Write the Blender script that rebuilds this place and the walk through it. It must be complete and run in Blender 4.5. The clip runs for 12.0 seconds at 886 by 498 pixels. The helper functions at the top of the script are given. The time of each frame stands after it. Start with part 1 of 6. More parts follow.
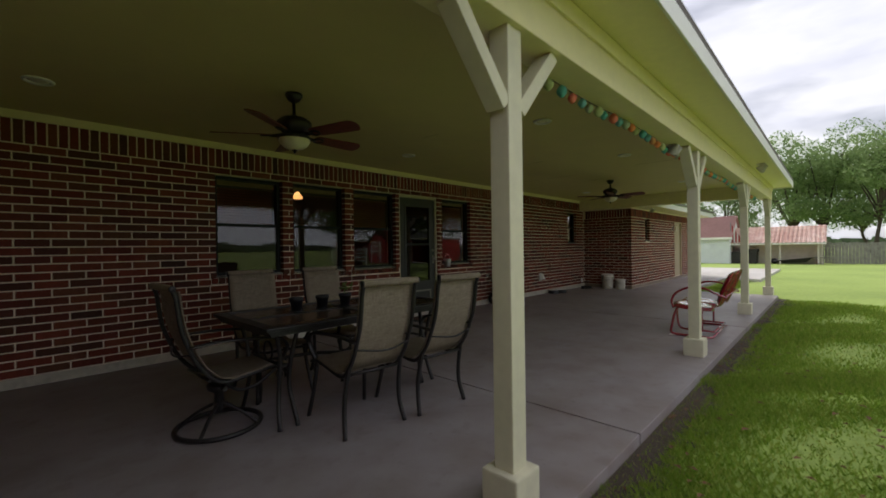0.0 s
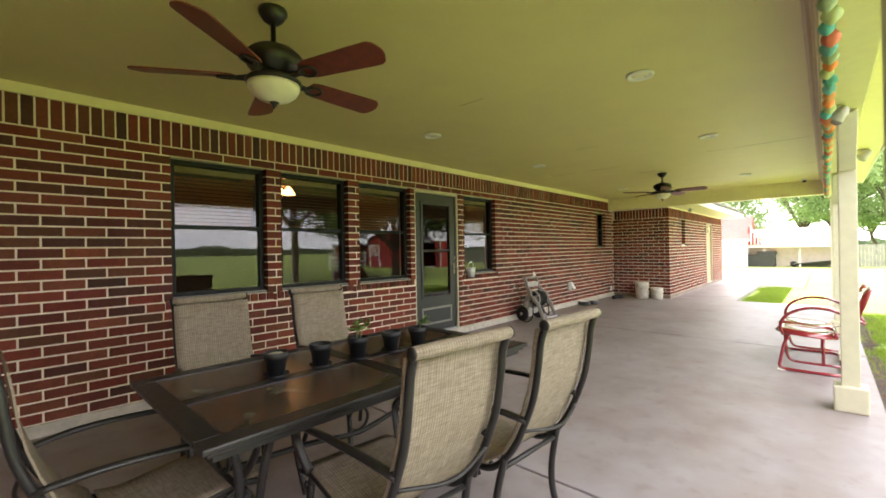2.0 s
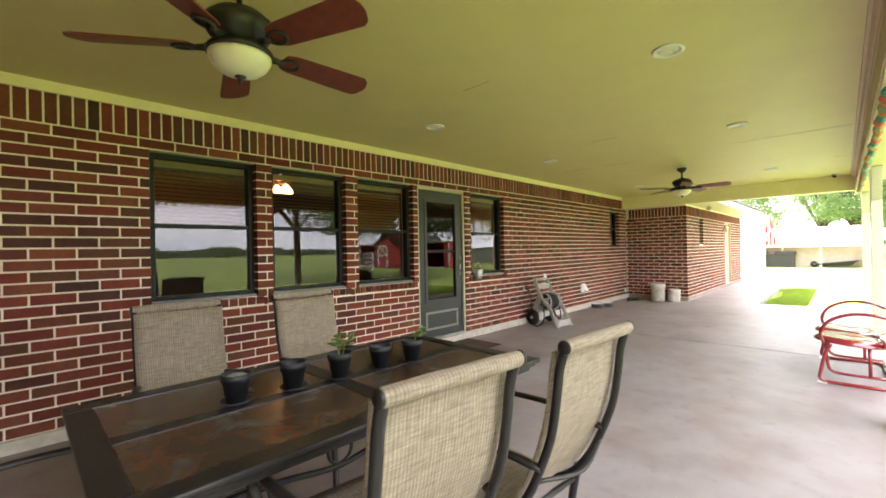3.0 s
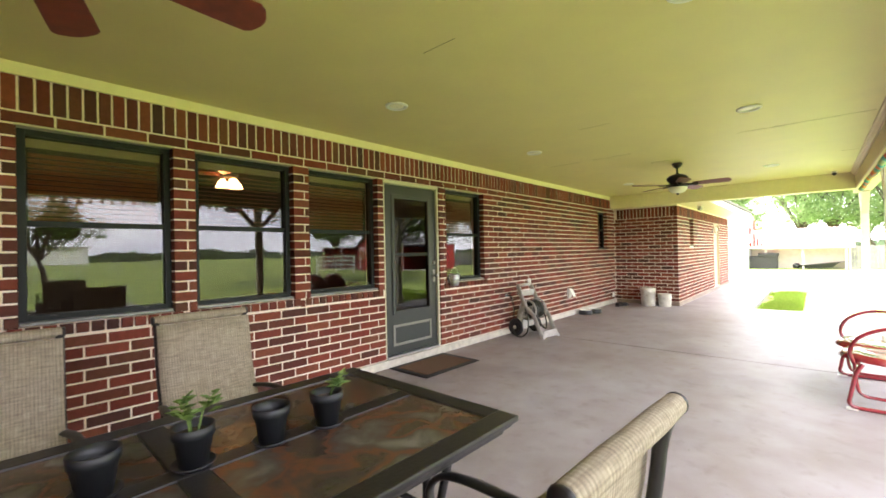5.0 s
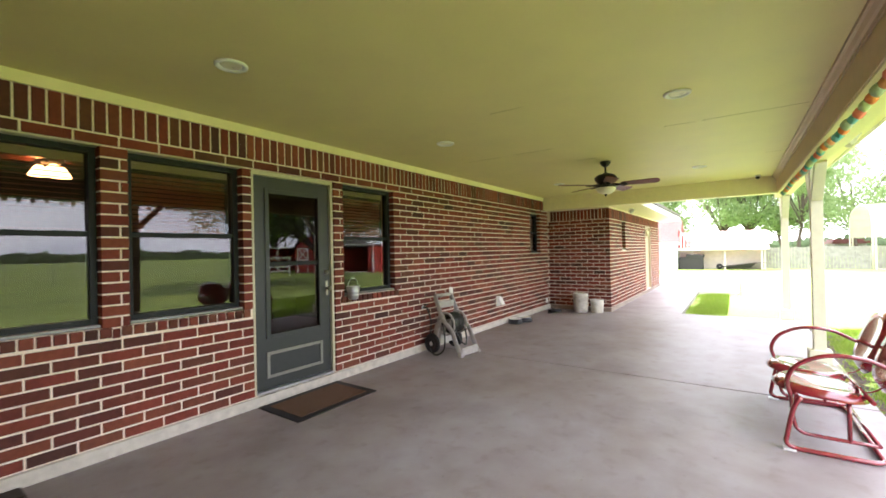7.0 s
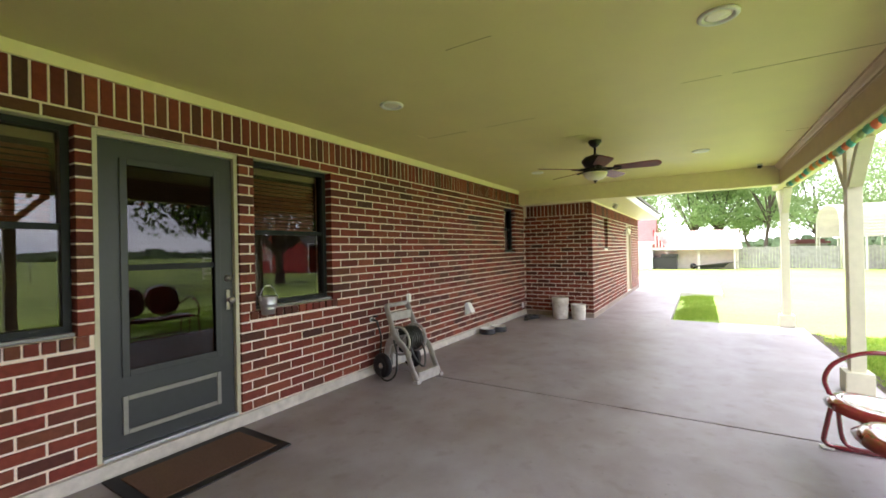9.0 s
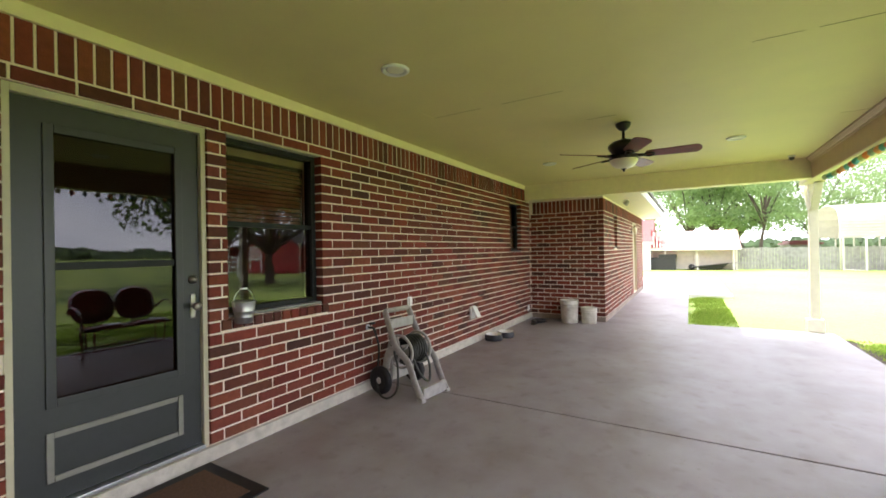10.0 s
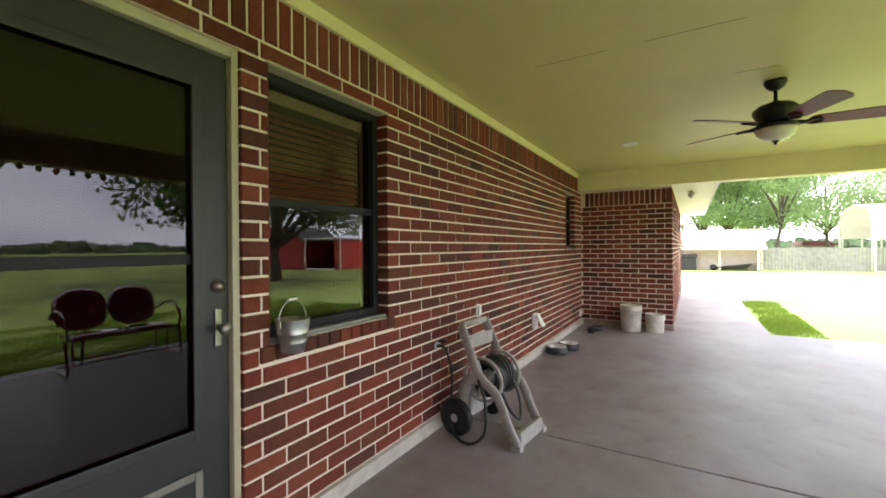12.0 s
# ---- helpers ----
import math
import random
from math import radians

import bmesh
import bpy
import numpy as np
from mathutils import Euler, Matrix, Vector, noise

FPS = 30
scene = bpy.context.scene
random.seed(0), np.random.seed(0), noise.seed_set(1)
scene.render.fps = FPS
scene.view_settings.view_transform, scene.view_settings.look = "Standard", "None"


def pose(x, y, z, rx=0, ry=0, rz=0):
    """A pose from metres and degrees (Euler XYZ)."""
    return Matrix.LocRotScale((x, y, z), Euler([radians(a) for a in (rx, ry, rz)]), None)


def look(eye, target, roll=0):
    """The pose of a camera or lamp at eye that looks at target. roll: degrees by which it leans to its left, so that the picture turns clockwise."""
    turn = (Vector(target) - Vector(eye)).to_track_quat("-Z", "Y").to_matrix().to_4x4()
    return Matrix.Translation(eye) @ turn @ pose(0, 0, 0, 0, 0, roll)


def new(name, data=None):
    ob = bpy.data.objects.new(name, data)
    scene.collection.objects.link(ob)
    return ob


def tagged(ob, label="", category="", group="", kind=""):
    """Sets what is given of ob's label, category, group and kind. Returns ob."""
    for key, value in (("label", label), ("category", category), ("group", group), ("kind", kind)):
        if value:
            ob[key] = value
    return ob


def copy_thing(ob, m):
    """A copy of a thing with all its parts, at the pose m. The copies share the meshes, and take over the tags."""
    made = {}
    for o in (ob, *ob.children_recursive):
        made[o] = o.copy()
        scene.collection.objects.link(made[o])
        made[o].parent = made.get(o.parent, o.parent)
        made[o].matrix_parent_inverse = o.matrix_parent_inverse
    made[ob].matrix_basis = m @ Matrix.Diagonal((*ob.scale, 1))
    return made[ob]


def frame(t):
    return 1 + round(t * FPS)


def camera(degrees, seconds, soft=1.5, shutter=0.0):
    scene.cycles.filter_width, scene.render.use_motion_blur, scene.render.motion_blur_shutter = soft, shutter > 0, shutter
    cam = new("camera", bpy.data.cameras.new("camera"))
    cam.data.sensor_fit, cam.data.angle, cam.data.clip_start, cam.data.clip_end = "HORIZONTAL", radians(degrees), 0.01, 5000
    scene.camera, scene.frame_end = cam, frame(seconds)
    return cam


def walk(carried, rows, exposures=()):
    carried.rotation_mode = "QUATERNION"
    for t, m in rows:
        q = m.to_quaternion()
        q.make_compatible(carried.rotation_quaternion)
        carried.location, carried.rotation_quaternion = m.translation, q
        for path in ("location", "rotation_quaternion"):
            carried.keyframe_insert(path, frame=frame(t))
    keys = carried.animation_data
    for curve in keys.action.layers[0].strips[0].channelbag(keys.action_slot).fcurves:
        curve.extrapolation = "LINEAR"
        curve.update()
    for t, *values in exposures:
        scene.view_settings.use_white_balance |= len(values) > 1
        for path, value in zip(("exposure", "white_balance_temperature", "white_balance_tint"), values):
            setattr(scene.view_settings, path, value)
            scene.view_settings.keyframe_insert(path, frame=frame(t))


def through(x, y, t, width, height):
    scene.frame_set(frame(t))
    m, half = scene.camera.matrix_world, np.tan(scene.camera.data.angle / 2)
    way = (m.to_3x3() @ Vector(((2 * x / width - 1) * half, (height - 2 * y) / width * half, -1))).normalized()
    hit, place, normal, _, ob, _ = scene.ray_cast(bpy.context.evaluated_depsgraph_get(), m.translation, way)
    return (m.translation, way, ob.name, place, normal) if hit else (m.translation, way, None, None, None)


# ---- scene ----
cam = camera(94.2, 12.0, soft=1.7, shutter=0.3)
PATH = [
    (0, (-1.149, -0.493, 1.249), (0.304, 0.881, 1.24), -0.8),
    (0.5, (-0.928, -0.069, 1.256), (0.547, 1.281, 1.245), -0.9),
    (1, (-0.75, 0.296, 1.274), (0.733, 1.638, 1.27), -1.0),
    (1.5, (-0.598, 0.579, 1.312), (0.882, 1.923, 1.311), -0.9),
    (2, (-0.428, 0.76, 1.319), (1.037, 2.122, 1.322), -1.0),
    (2.5, (-0.29, 0.866, 1.313), (1.144, 2.26, 1.319), -1.1),
    (4.5, (0.349, 1.215, 1.33), (1.786, 2.607, 1.338), -1.1),
    (5, (0.492, 1.301, 1.329), (1.973, 2.645, 1.343), -1.2),
    (5.5, (0.705, 1.335, 1.361), (2.227, 2.631, 1.372), -1.2),
    (6, (0.94, 1.357, 1.378), (2.503, 2.606, 1.39), -1.2),
    (6.5, (1.199, 1.374, 1.386), (2.796, 2.577, 1.398), -1.2),
    (7, (1.491, 1.391, 1.397), (3.123, 2.548, 1.407), -1.2),
    (7.5, (1.763, 1.422, 1.401), (3.419, 2.543, 1.41), -1.2),
    (9.5, (2.774, 2.042, 1.365), (4.48, 3.086, 1.371), -1.1),
    (10, (2.973, 2.269, 1.352), (4.688, 3.298, 1.359), -1.0),
    (10.5, (3.147, 2.533, 1.357), (4.869, 3.55, 1.363), -0.9),
    (11, (3.266, 2.8, 1.343), (4.986, 3.821, 1.352), -0.8),
    (11.5, (3.37, 3.094, 1.335), (5.091, 4.113, 1.339), -0.8),
    (12, (3.448, 3.369, 1.344), (5.163, 4.398, 1.337), -0.4),
]
EXPOSE = [(0, -1.49, 6500, 12), (0.5, -0.36, 6600, 12), (1.0, 0.23, 6750, 12), (1.5, 0.78, 6850, 12), (2.0, 1.15, 6850, 13), (2.5, 1.38, 6750, 14), (4.5, 1.69, 6600, 15), (5.5, 1.76, 6450, 16), (6.5, 1.61, 6400, 17), (7.0, 1.26, 6300, 17), (7.5, 1.04, 6250, 17), (9.5, 0.92, 6250, 17), (11, 0.91, 6250, 17), (12, 1.04, 6250, 17)]
walk(cam, [(t, look(eye, target, roll)) for t, eye, target, roll in PATH], EXPOSE)

# ---- sky, sun ----
SUN = Vector((0.5, 0.55, 1.0)).normalized()
world = bpy.data.worlds.new("sky")
scene.world = world
world.use_nodes = True
wn, wl = world.node_tree.nodes, world.node_tree.links
wn.clear()
sky = wn.new("ShaderNodeTexSky")
sky.sky_type, sky.sun_disc = "NISHITA", False
sky.sun_elevation, sky.sun_rotation = math.asin(SUN.z), math.atan2(SUN.x, SUN.y)
sky.dust_density = 2.0
wtc = wn.new("ShaderNodeTexCoord")
wmap = wn.new("ShaderNodeMapping")
wmap.inputs["Scale"].default_value = (1.0, 1.0, 3.2)
wnoise = wn.new("ShaderNodeTexNoise")
wnoise.inputs["Scale"].default_value, wnoise.inputs["Detail"].default_value = 2.4, 7.0
wramp = wn.new("ShaderNodeValToRGB")
wramp.color_ramp.elements[0].position, wramp.color_ramp.elements[1].position = 0.24, 0.46
wnoise2 = wn.new("ShaderNodeTexNoise")
wnoise2.inputs["Scale"].default_value, wnoise2.inputs["Detail"].default_value = 3.3, 9.0
wshade = wn.new("ShaderNodeValToRGB")
wshade.color_ramp.elements[0].position, wshade.color_ramp.elements[0].color = 0.36, (0.78, 0.8, 0.88, 1)
wshade.color_ramp.elements[1].position, wshade.color_ramp.elements[1].color = 0.62, (1.12, 1.12, 1.12, 1)
wcloud = wn.new("ShaderNodeMix")
wcloud.data_type, wcloud.blend_type = "RGBA", "MULTIPLY"
wcloud.inputs["Factor"].default_value = 1.0
wcloud.inputs["A"].default_value = (18.8, 19.0, 19.8, 1)
wmix = wn.new("ShaderNodeMix")
wmix.data_type = "RGBA"
wbg = wn.new("ShaderNodeBackground")
wbg.inputs["Strength"].default_value = 0.15
wout = wn.new("ShaderNodeOutputWorld")
wl.new(wtc.outputs["Generated"], wmap.inputs["Vector"])
wl.new(wmap.outputs["Vector"], wnoise.inputs["Vector"])
wl.new(wmap.outputs["Vector"], wnoise2.inputs["Vector"])
wl.new(wnoise2.outputs["Fac"], wshade.inputs["Fac"])
wl.new(wshade.outputs["Color"], wcloud.inputs["B"])
wl.new(wcloud.outputs["Result"], wmix.inputs["B"])
wl.new(wnoise.outputs["Fac"], wramp.inputs["Fac"])
wl.new(wramp.outputs["Color"], wmix.inputs["Factor"])
wl.new(sky.outputs["Color"], wmix.inputs["A"])
wl.new(wmix.outputs["Result"], wbg.inputs["Color"])
wl.new(wbg.outputs["Background"], wout.inputs["Surface"])

sun_data = bpy.data.lights.new("sun", "SUN")
sun_data.energy, sun_data.angle, sun_data.color = 5.0, radians(0.6), (1.0, 0.95, 0.87)
sun = new("sun", sun_data)
sun.matrix_world = look(SUN * 40, (0, 0, 0))

# ---- materials ----
def material(name, color, rough=0.6, metal=0.0, var=0.15, scale=6.0, bump=0.0, bump_scale=40.0, tint=None, big=0.6, spec=0.5):
    """A painted or natural surface: base colour with fine grain and large stains, and a little relief."""
    m = bpy.data.materials.new(name)
    m.use_nodes = True
    n, l = m.node_tree.nodes, m.node_tree.links
    b = n["Principled BSDF"]
    b.inputs["Roughness"].default_value, b.inputs["Metallic"].default_value = rough, metal
    b.inputs["Specular IOR Level"].default_value = spec
    geo = n.new("ShaderNodeNewGeometry")
    fine, large = n.new("ShaderNodeTexNoise"), n.new("ShaderNodeTexNoise")
    fine.inputs["Scale"].default_value, fine.inputs["Detail"].default_value = scale, 8
    large.inputs["Scale"].default_value, large.inputs["Detail"].default_value = big, 4
    l.new(geo.outputs["Position"], fine.inputs["Vector"])
    l.new(geo.outputs["Position"], large.inputs["Vector"])
    add = n.new("ShaderNodeMath")
    add.operation = "ADD"
    l.new(fine.outputs["Fac"], add.inputs[0])
    l.new(large.outputs["Fac"], add.inputs[1])
    ramp = n.new("ShaderNodeMapRange")
    ramp.inputs["From Min"].default_value, ramp.inputs["From Max"].default_value = 0.65, 1.35
    l.new(add.outputs[0], ramp.inputs["Value"])
    mix = n.new("ShaderNodeMix")
    mix.data_type = "RGBA"
    low = [c * (1 - var) for c in color] if tint is None else list(tint)
    high = [min(1, c * (1 + var)) for c in color]
    mix.inputs["A"].default_value, mix.inputs["B"].default_value = (*low, 1), (*high, 1)
    l.new(ramp.outputs["Result"], mix.inputs["Factor"])
    l.new(mix.outputs["Result"], b.inputs["Base Color"])
    rr = n.new("ShaderNodeMapRange")
    rr.inputs["To Min"].default_value, rr.inputs["To Max"].default_value = max(0.02, rough - 0.08), min(1, rough + 0.08)
    l.new(fine.outputs["Fac"], rr.inputs["Value"])
    l.new(rr.outputs["Result"], b.inputs["Roughness"])
    if bump:
        bn, bp = n.new("ShaderNodeTexNoise"), n.new("ShaderNodeBump")
        bn.inputs["Scale"].default_value, bn.inputs["Detail"].default_value = bump_scale, 6
        bp.inputs["Strength"].default_value, bp.inputs["Distance"].default_value = bump, 0.01
        l.new(geo.outputs["Position"], bn.inputs["Vector"])
        l.new(bn.outputs["Fac"], bp.inputs["Height"])
        l.new(bp.outputs["Normal"], b.inputs["Normal"])
    return m


def random_colors(name, stops, island=False, rough=0.8, grain=0.38, grain_scale=28.0, bump=0.5, bump_scale=120.0):
    """Alike pieces, each with a colour of its own taken from the stops, with grain."""
    m = material(name, (1, 1, 1), rough, 0, grain, grain_scale, bump, bump_scale, big=3.0, spec=0.2)
    n, l = m.node_tree.nodes, m.node_tree.links
    mixed = next(x for x in n if x.type == "MIX")
    if island:
        src = n.new("ShaderNodeNewGeometry").outputs["Random Per Island"]
    else:
        src = n.new("ShaderNodeObjectInfo").outputs["Random"]
    ramp = n.new("ShaderNodeValToRGB")
    ramp.color_ramp.interpolation = "LINEAR"
    e = ramp.color_ramp.elements
    while len(e) < len(stops):
        e.new(0.5)
    for i, c in enumerate(stops):
        e[i].position, e[i].color = i / (len(stops) - 1), (*c, 1)
    l.new(src, ramp.inputs["Fac"])
    mul = n.new("ShaderNodeMix")
    mul.data_type, mul.blend_type = "RGBA", "MULTIPLY"
    mul.inputs["Factor"].default_value = 1
    l.new(ramp.outputs["Color"], mul.inputs["A"])
    l.new(mixed.outputs["Result"], mul.inputs["B"])
    l.new(mul.outputs["Result"], n["Principled BSDF"].inputs["Base Color"])
    return m


def glass_material(name, tint, ior):
    m = bpy.data.materials.new(name)
    m.use_nodes = True
    n, l = m.node_tree.nodes, m.node_tree.links
    n.remove(n["Principled BSDF"])
    tr, gl, mx, fr = n.new("ShaderNodeBsdfTransparent"), n.new("ShaderNodeBsdfGlossy"), n.new("ShaderNodeMixShader"), n.new("ShaderNodeFresnel")
    tr.inputs["Color"].default_value = (*tint, 1)
    gl.inputs["Roughness"].default_value = 0.0
    fr.inputs["IOR"].default_value = ior
    l.new(fr.outputs[0], mx.inputs[0])
    l.new(tr.outputs[0], mx.inputs[1])
    l.new(gl.outputs[0], mx.inputs[2])
    l.new(mx.outputs[0], n["Material Output"].inputs["Surface"])
    return m


def clear_material(name):
    """The inner face of a pane, which only lets light through."""
    m = bpy.data.materials.new(name)
    m.use_nodes = True
    n, l = m.node_tree.nodes, m.node_tree.links
    n.remove(n["Principled BSDF"])
    l.new(n.new("ShaderNodeBsdfTransparent").outputs[0], n["Material Output"].inputs["Surface"])
    return m


def glow(name, color, strength):
    m = bpy.data.materials.new(name)
    m.use_nodes = True
    b = m.node_tree.nodes["Principled BSDF"]
    b.inputs["Base Color"].default_value = (*color, 1)
    b.inputs["Emission Color"].default_value, b.inputs["Emission Strength"].default_value = (*color, 1), strength
    return m


def weave(name, a, c, scale):
    """Woven sling: uneven dark yarns running both ways over faint ribs, some light coming through."""
    m = material(name, a, 0.85, 0, 0.12, 90.0, 0.3, 400.0)
    n, l = m.node_tree.nodes, m.node_tree.links
    mixed = next(x for x in n if x.type == "MIX")
    tc = n.new("ShaderNodeTexCoord")
    prev = mixed.outputs["Result"]

    def darker(fac, weight):
        mx, rng_f = n.new("ShaderNodeMix"), n.new("ShaderNodeMapRange")
        mx.data_type = "RGBA"
        rng_f.inputs["From Min"].default_value, rng_f.inputs["From Max"].default_value = 0.38, 0.68
        rng_f.inputs["To Max"].default_value = weight
        l.new(fac, rng_f.inputs["Value"])
        l.new(rng_f.outputs["Result"], mx.inputs["Factor"])
        l.new(prev, mx.inputs["A"])
        mx.inputs["B"].default_value = (*c, 1)
        return mx.outputs["Result"]

    rib = n.new("ShaderNodeTexWave")
    rib.bands_direction = "X"
    rib.inputs["Scale"].default_value, rib.inputs["Distortion"].default_value, rib.inputs["Detail"].default_value = scale, 1.5, 3
    l.new(tc.outputs["Object"], rib.inputs["Vector"])
    prev = darker(rib.outputs["Fac"], 0.3)
    for stretch, weight in (((17, 210, 210), 0.44), ((210, 15, 15), 0.36)):
        mp, nz = n.new("ShaderNodeMapping"), n.new("ShaderNodeTexNoise")
        mp.inputs["Scale"].default_value = stretch
        nz.inputs["Scale"].default_value, nz.inputs["Detail"].default_value = 1.0, 3
        l.new(tc.outputs["Object"], mp.inputs["Vector"])
        l.new(mp.outputs["Vector"], nz.inputs["Vector"])
        prev = darker(nz.outputs["Fac"], weight)
    b, out = n["Principled BSDF"], n["Material Output"]
    l.new(prev, b.inputs["Base Color"])
    tl, ms = n.new("ShaderNodeBsdfTranslucent"), n.new("ShaderNodeMixShader")
    l.new(prev, tl.inputs["Color"])
    ms.inputs[0].default_value = 0.3
    l.new(b.outputs[0], ms.inputs[1])
    l.new(tl.outputs[0], ms.inputs[2])
    l.new(ms.outputs[0], out.inputs["Surface"])
    return m


def leaf_material(name, stops, through=0.35):
    m = random_colors(name, stops, True, 0.6, 0.2, 8.0, 0, 1)
    n, l = m.node_tree.nodes, m.node_tree.links
    b, out = n["Principled BSDF"], n["Material Output"]
    color = b.inputs["Base Color"].links[0].from_socket
    tl, ms = n.new("ShaderNodeBsdfTranslucent"), n.new("ShaderNodeMixShader")
    l.new(color, tl.inputs["Color"])
    ms.inputs[0].default_value = through
    l.new(b.outputs[0], ms.inputs[1])
    l.new(tl.outputs[0], ms.inputs[2])
    l.new(ms.outputs[0], out.inputs["Surface"])
    return m


BRICKS = [(0.111, 0.041, 0.0313), (0.221, 0.0473, 0.034), (0.26, 0.0625, 0.0396), (0.101, 0.0446, 0.0331), (0.275, 0.0786, 0.0442), (0.203, 0.0446, 0.0331), (0.077, 0.0393, 0.0322), (0.241, 0.0535, 0.0368), (0.13, 0.0589, 0.0359), (0.27, 0.0839, 0.0488), (0.168, 0.041, 0.0322)]
MAT_BRICK = random_colors("fired_brick", BRICKS)
MAT_BRICK_REST = random_colors("fired_brick_joined", BRICKS, island=True)
MAT_MORTAR = material("mortar", (0.83, 0.72, 0.585), 0.95, 0, 0.13, 80, 0.5, 150)
MAT_CONCRETE = material("patio_concrete", (0.35, 0.325, 0.335), 0.45, 0, 0.05, 3.2, 0.05, 140, tint=(0.25, 0.205, 0.188), big=0.5, spec=0.32)
MAT_FOUNDATION = material("foundation_concrete", (0.5, 0.47, 0.4), 0.85, 0, 0.25, 14, 0.4, 60)
def worn_concrete(m):
    """Adds darker blotches and small pits to the slab."""
    n, l = m.node_tree.nodes, m.node_tree.links
    b = n["Principled BSDF"]
    prev = b.inputs["Base Color"].links[0].from_socket
    geo = n.new("ShaderNodeNewGeometry")
    for scale, detail, lo, hi, dark in ((1.3, 9, 0.5, 0.72, 0.78), (26.0, 3, 0.68, 0.76, 0.72), (7.0, 6, 0.56, 0.7, 0.88)):
        nz, ramp, mul = n.new("ShaderNodeTexNoise"), n.new("ShaderNodeMapRange"), n.new("ShaderNodeMix")
        nz.inputs["Scale"].default_value, nz.inputs["Detail"].default_value = scale, detail
        ramp.inputs["From Min"].default_value, ramp.inputs["From Max"].default_value = lo, hi
        mul.data_type, mul.blend_type = "RGBA", "MULTIPLY"
        l.new(geo.outputs["Position"], nz.inputs["Vector"])
        l.new(nz.outputs["Fac"], ramp.inputs["Value"])
        l.new(ramp.outputs["Result"], mul.inputs["Factor"])
        l.new(prev, mul.inputs["A"])
        mul.inputs["B"].default_value = (dark, dark * 0.97, dark * 0.94, 1)
        prev = mul.outputs["Result"]
    l.new(prev, b.inputs["Base Color"])


worn_concrete(MAT_CONCRETE)
MAT_STAINED = material("stained_foundation", (0.25, 0.2, 0.16), 0.9, 0, 0.35, 12, 0.4, 60)
MAT_TRACK = material("sill_track_metal", (0.2, 0.2, 0.19), 0.4, 0.3, 0.2, 20)
MAT_CREAM = material("cream_paint", (0.82, 0.75, 0.44), 0.5, 0, 0.06, 12, 0.1, 40)
MAT_CEILING = material("ceiling_paint", (0.69, 0.605, 0.275), 0.55, 0, 0.05, 3, 0.06, 18, big=0.5)
# cream beam's shaded porch side, darkened to tan in the colour
MAT_BEAM_SHADE = material("beam_shade_tan", (0.52, 0.39, 0.23), 0.55, 0, 0.1, 10, 0.1, 40)
MAT_TANDOOR = material("tan_door_paint", (0.42, 0.34, 0.22), 0.5, 0, 0.1, 10)
MAT_SEAM = material("shadowed_joint", (0.2, 0.165, 0.075), 0.8, 0, 0.2, 20)
MAT_DRIVE = material("pale_drive_concrete", (0.58, 0.555, 0.52), 0.8, 0, 0.1, 3, 0.1, 100, tint=(0.46, 0.435, 0.4), big=0.4)
MAT_POST = material("post_paint", (0.68, 0.65, 0.48), 0.5, 0, 0.08, 14, 0.12, 40)
MAT_WHITE = material("white_paint", (0.8, 0.8, 0.76), 0.45, 0, 0.05, 10)
MAT_SHINGLE = material("roof_shingles", (0.16, 0.14, 0.13), 0.9, 0, 0.3, 20, 0.5, 60)
MAT_DOOR = material("door_paint", (0.031, 0.036, 0.035), 0.4, 0, 0.12, 20, 0.06, 60)
MAT_PANEL = material("door_moulding_paint", (0.22, 0.22, 0.185), 0.5, 0, 0.15, 30)
MAT_SASH = material("window_sash_paint", (0.016, 0.019, 0.019), 0.5, 0, 0.15, 20, spec=0.2)
MAT_GLASS = glass_material("window_glass", (0.66, 0.65, 0.62), 1.72)
MAT_CLEAR = clear_material("inner_glass_face")
MAT_DOOR_GLASS = glass_material("door_glass", (0.25, 0.25, 0.245), 1.6)
MAT_BLIND = material("blind_wood", (0.36, 0.115, 0.05), 0.5, 0, 0.3, 40)
# near-black brown: darkness of the unlit room put into the wall colour
MAT_ROOM = material("dim_room_paint", (0.05, 0.034, 0.025), 0.8, 0, 0.1, 3)
MAT_BRONZE = material("bronze_metal", (0.022, 0.021, 0.021), 0.36, 0.2, 0.3, 30, 0.1, 90)
MAT_SLING = weave("tan_sling", (0.50, 0.425, 0.315), (0.115, 0.088, 0.066), 29)
MAT_CHROME = material("brushed_nickel", (0.3, 0.285, 0.26), 0.35, 1.0, 0.08, 30)
MAT_PLASTIC = material("black_plastic", (0.013, 0.015, 0.018), 0.5, 0, 0.25, 30)
MAT_SOIL = material("dry_soil", (0.075, 0.055, 0.037), 1.0, 0, 0.4, 60, 1.0, 120)
MAT_RED = material("red_enamel", (0.25, 0.016, 0.027), 0.13, 0, 0.2, 25, 0.03, 60, big=5.0, spec=0.8)
MAT_RED.node_tree.nodes["Principled BSDF"].inputs["Coat Weight"].default_value = 1.0
MAT_RED.node_tree.nodes["Principled BSDF"].inputs["Coat Roughness"].default_value = 0.08
MAT_RESIN = material("grey_resin", (0.4, 0.385, 0.35), 0.42, 0, 0.25, 20, 0.1, 100)
MAT_HOSE = material("hose_rubber", (0.02, 0.023, 0.018), 0.5, 0, 0.25, 30)
MAT_BUCKET = material("white_pail_plastic", (0.7, 0.68, 0.6), 0.5, 0, 0.1, 9, tint=(0.4, 0.36, 0.29), big=5.0)
MAT_GALV = material("galvanised_steel", (0.5, 0.52, 0.53), 0.35, 0.9, 0.2, 25)
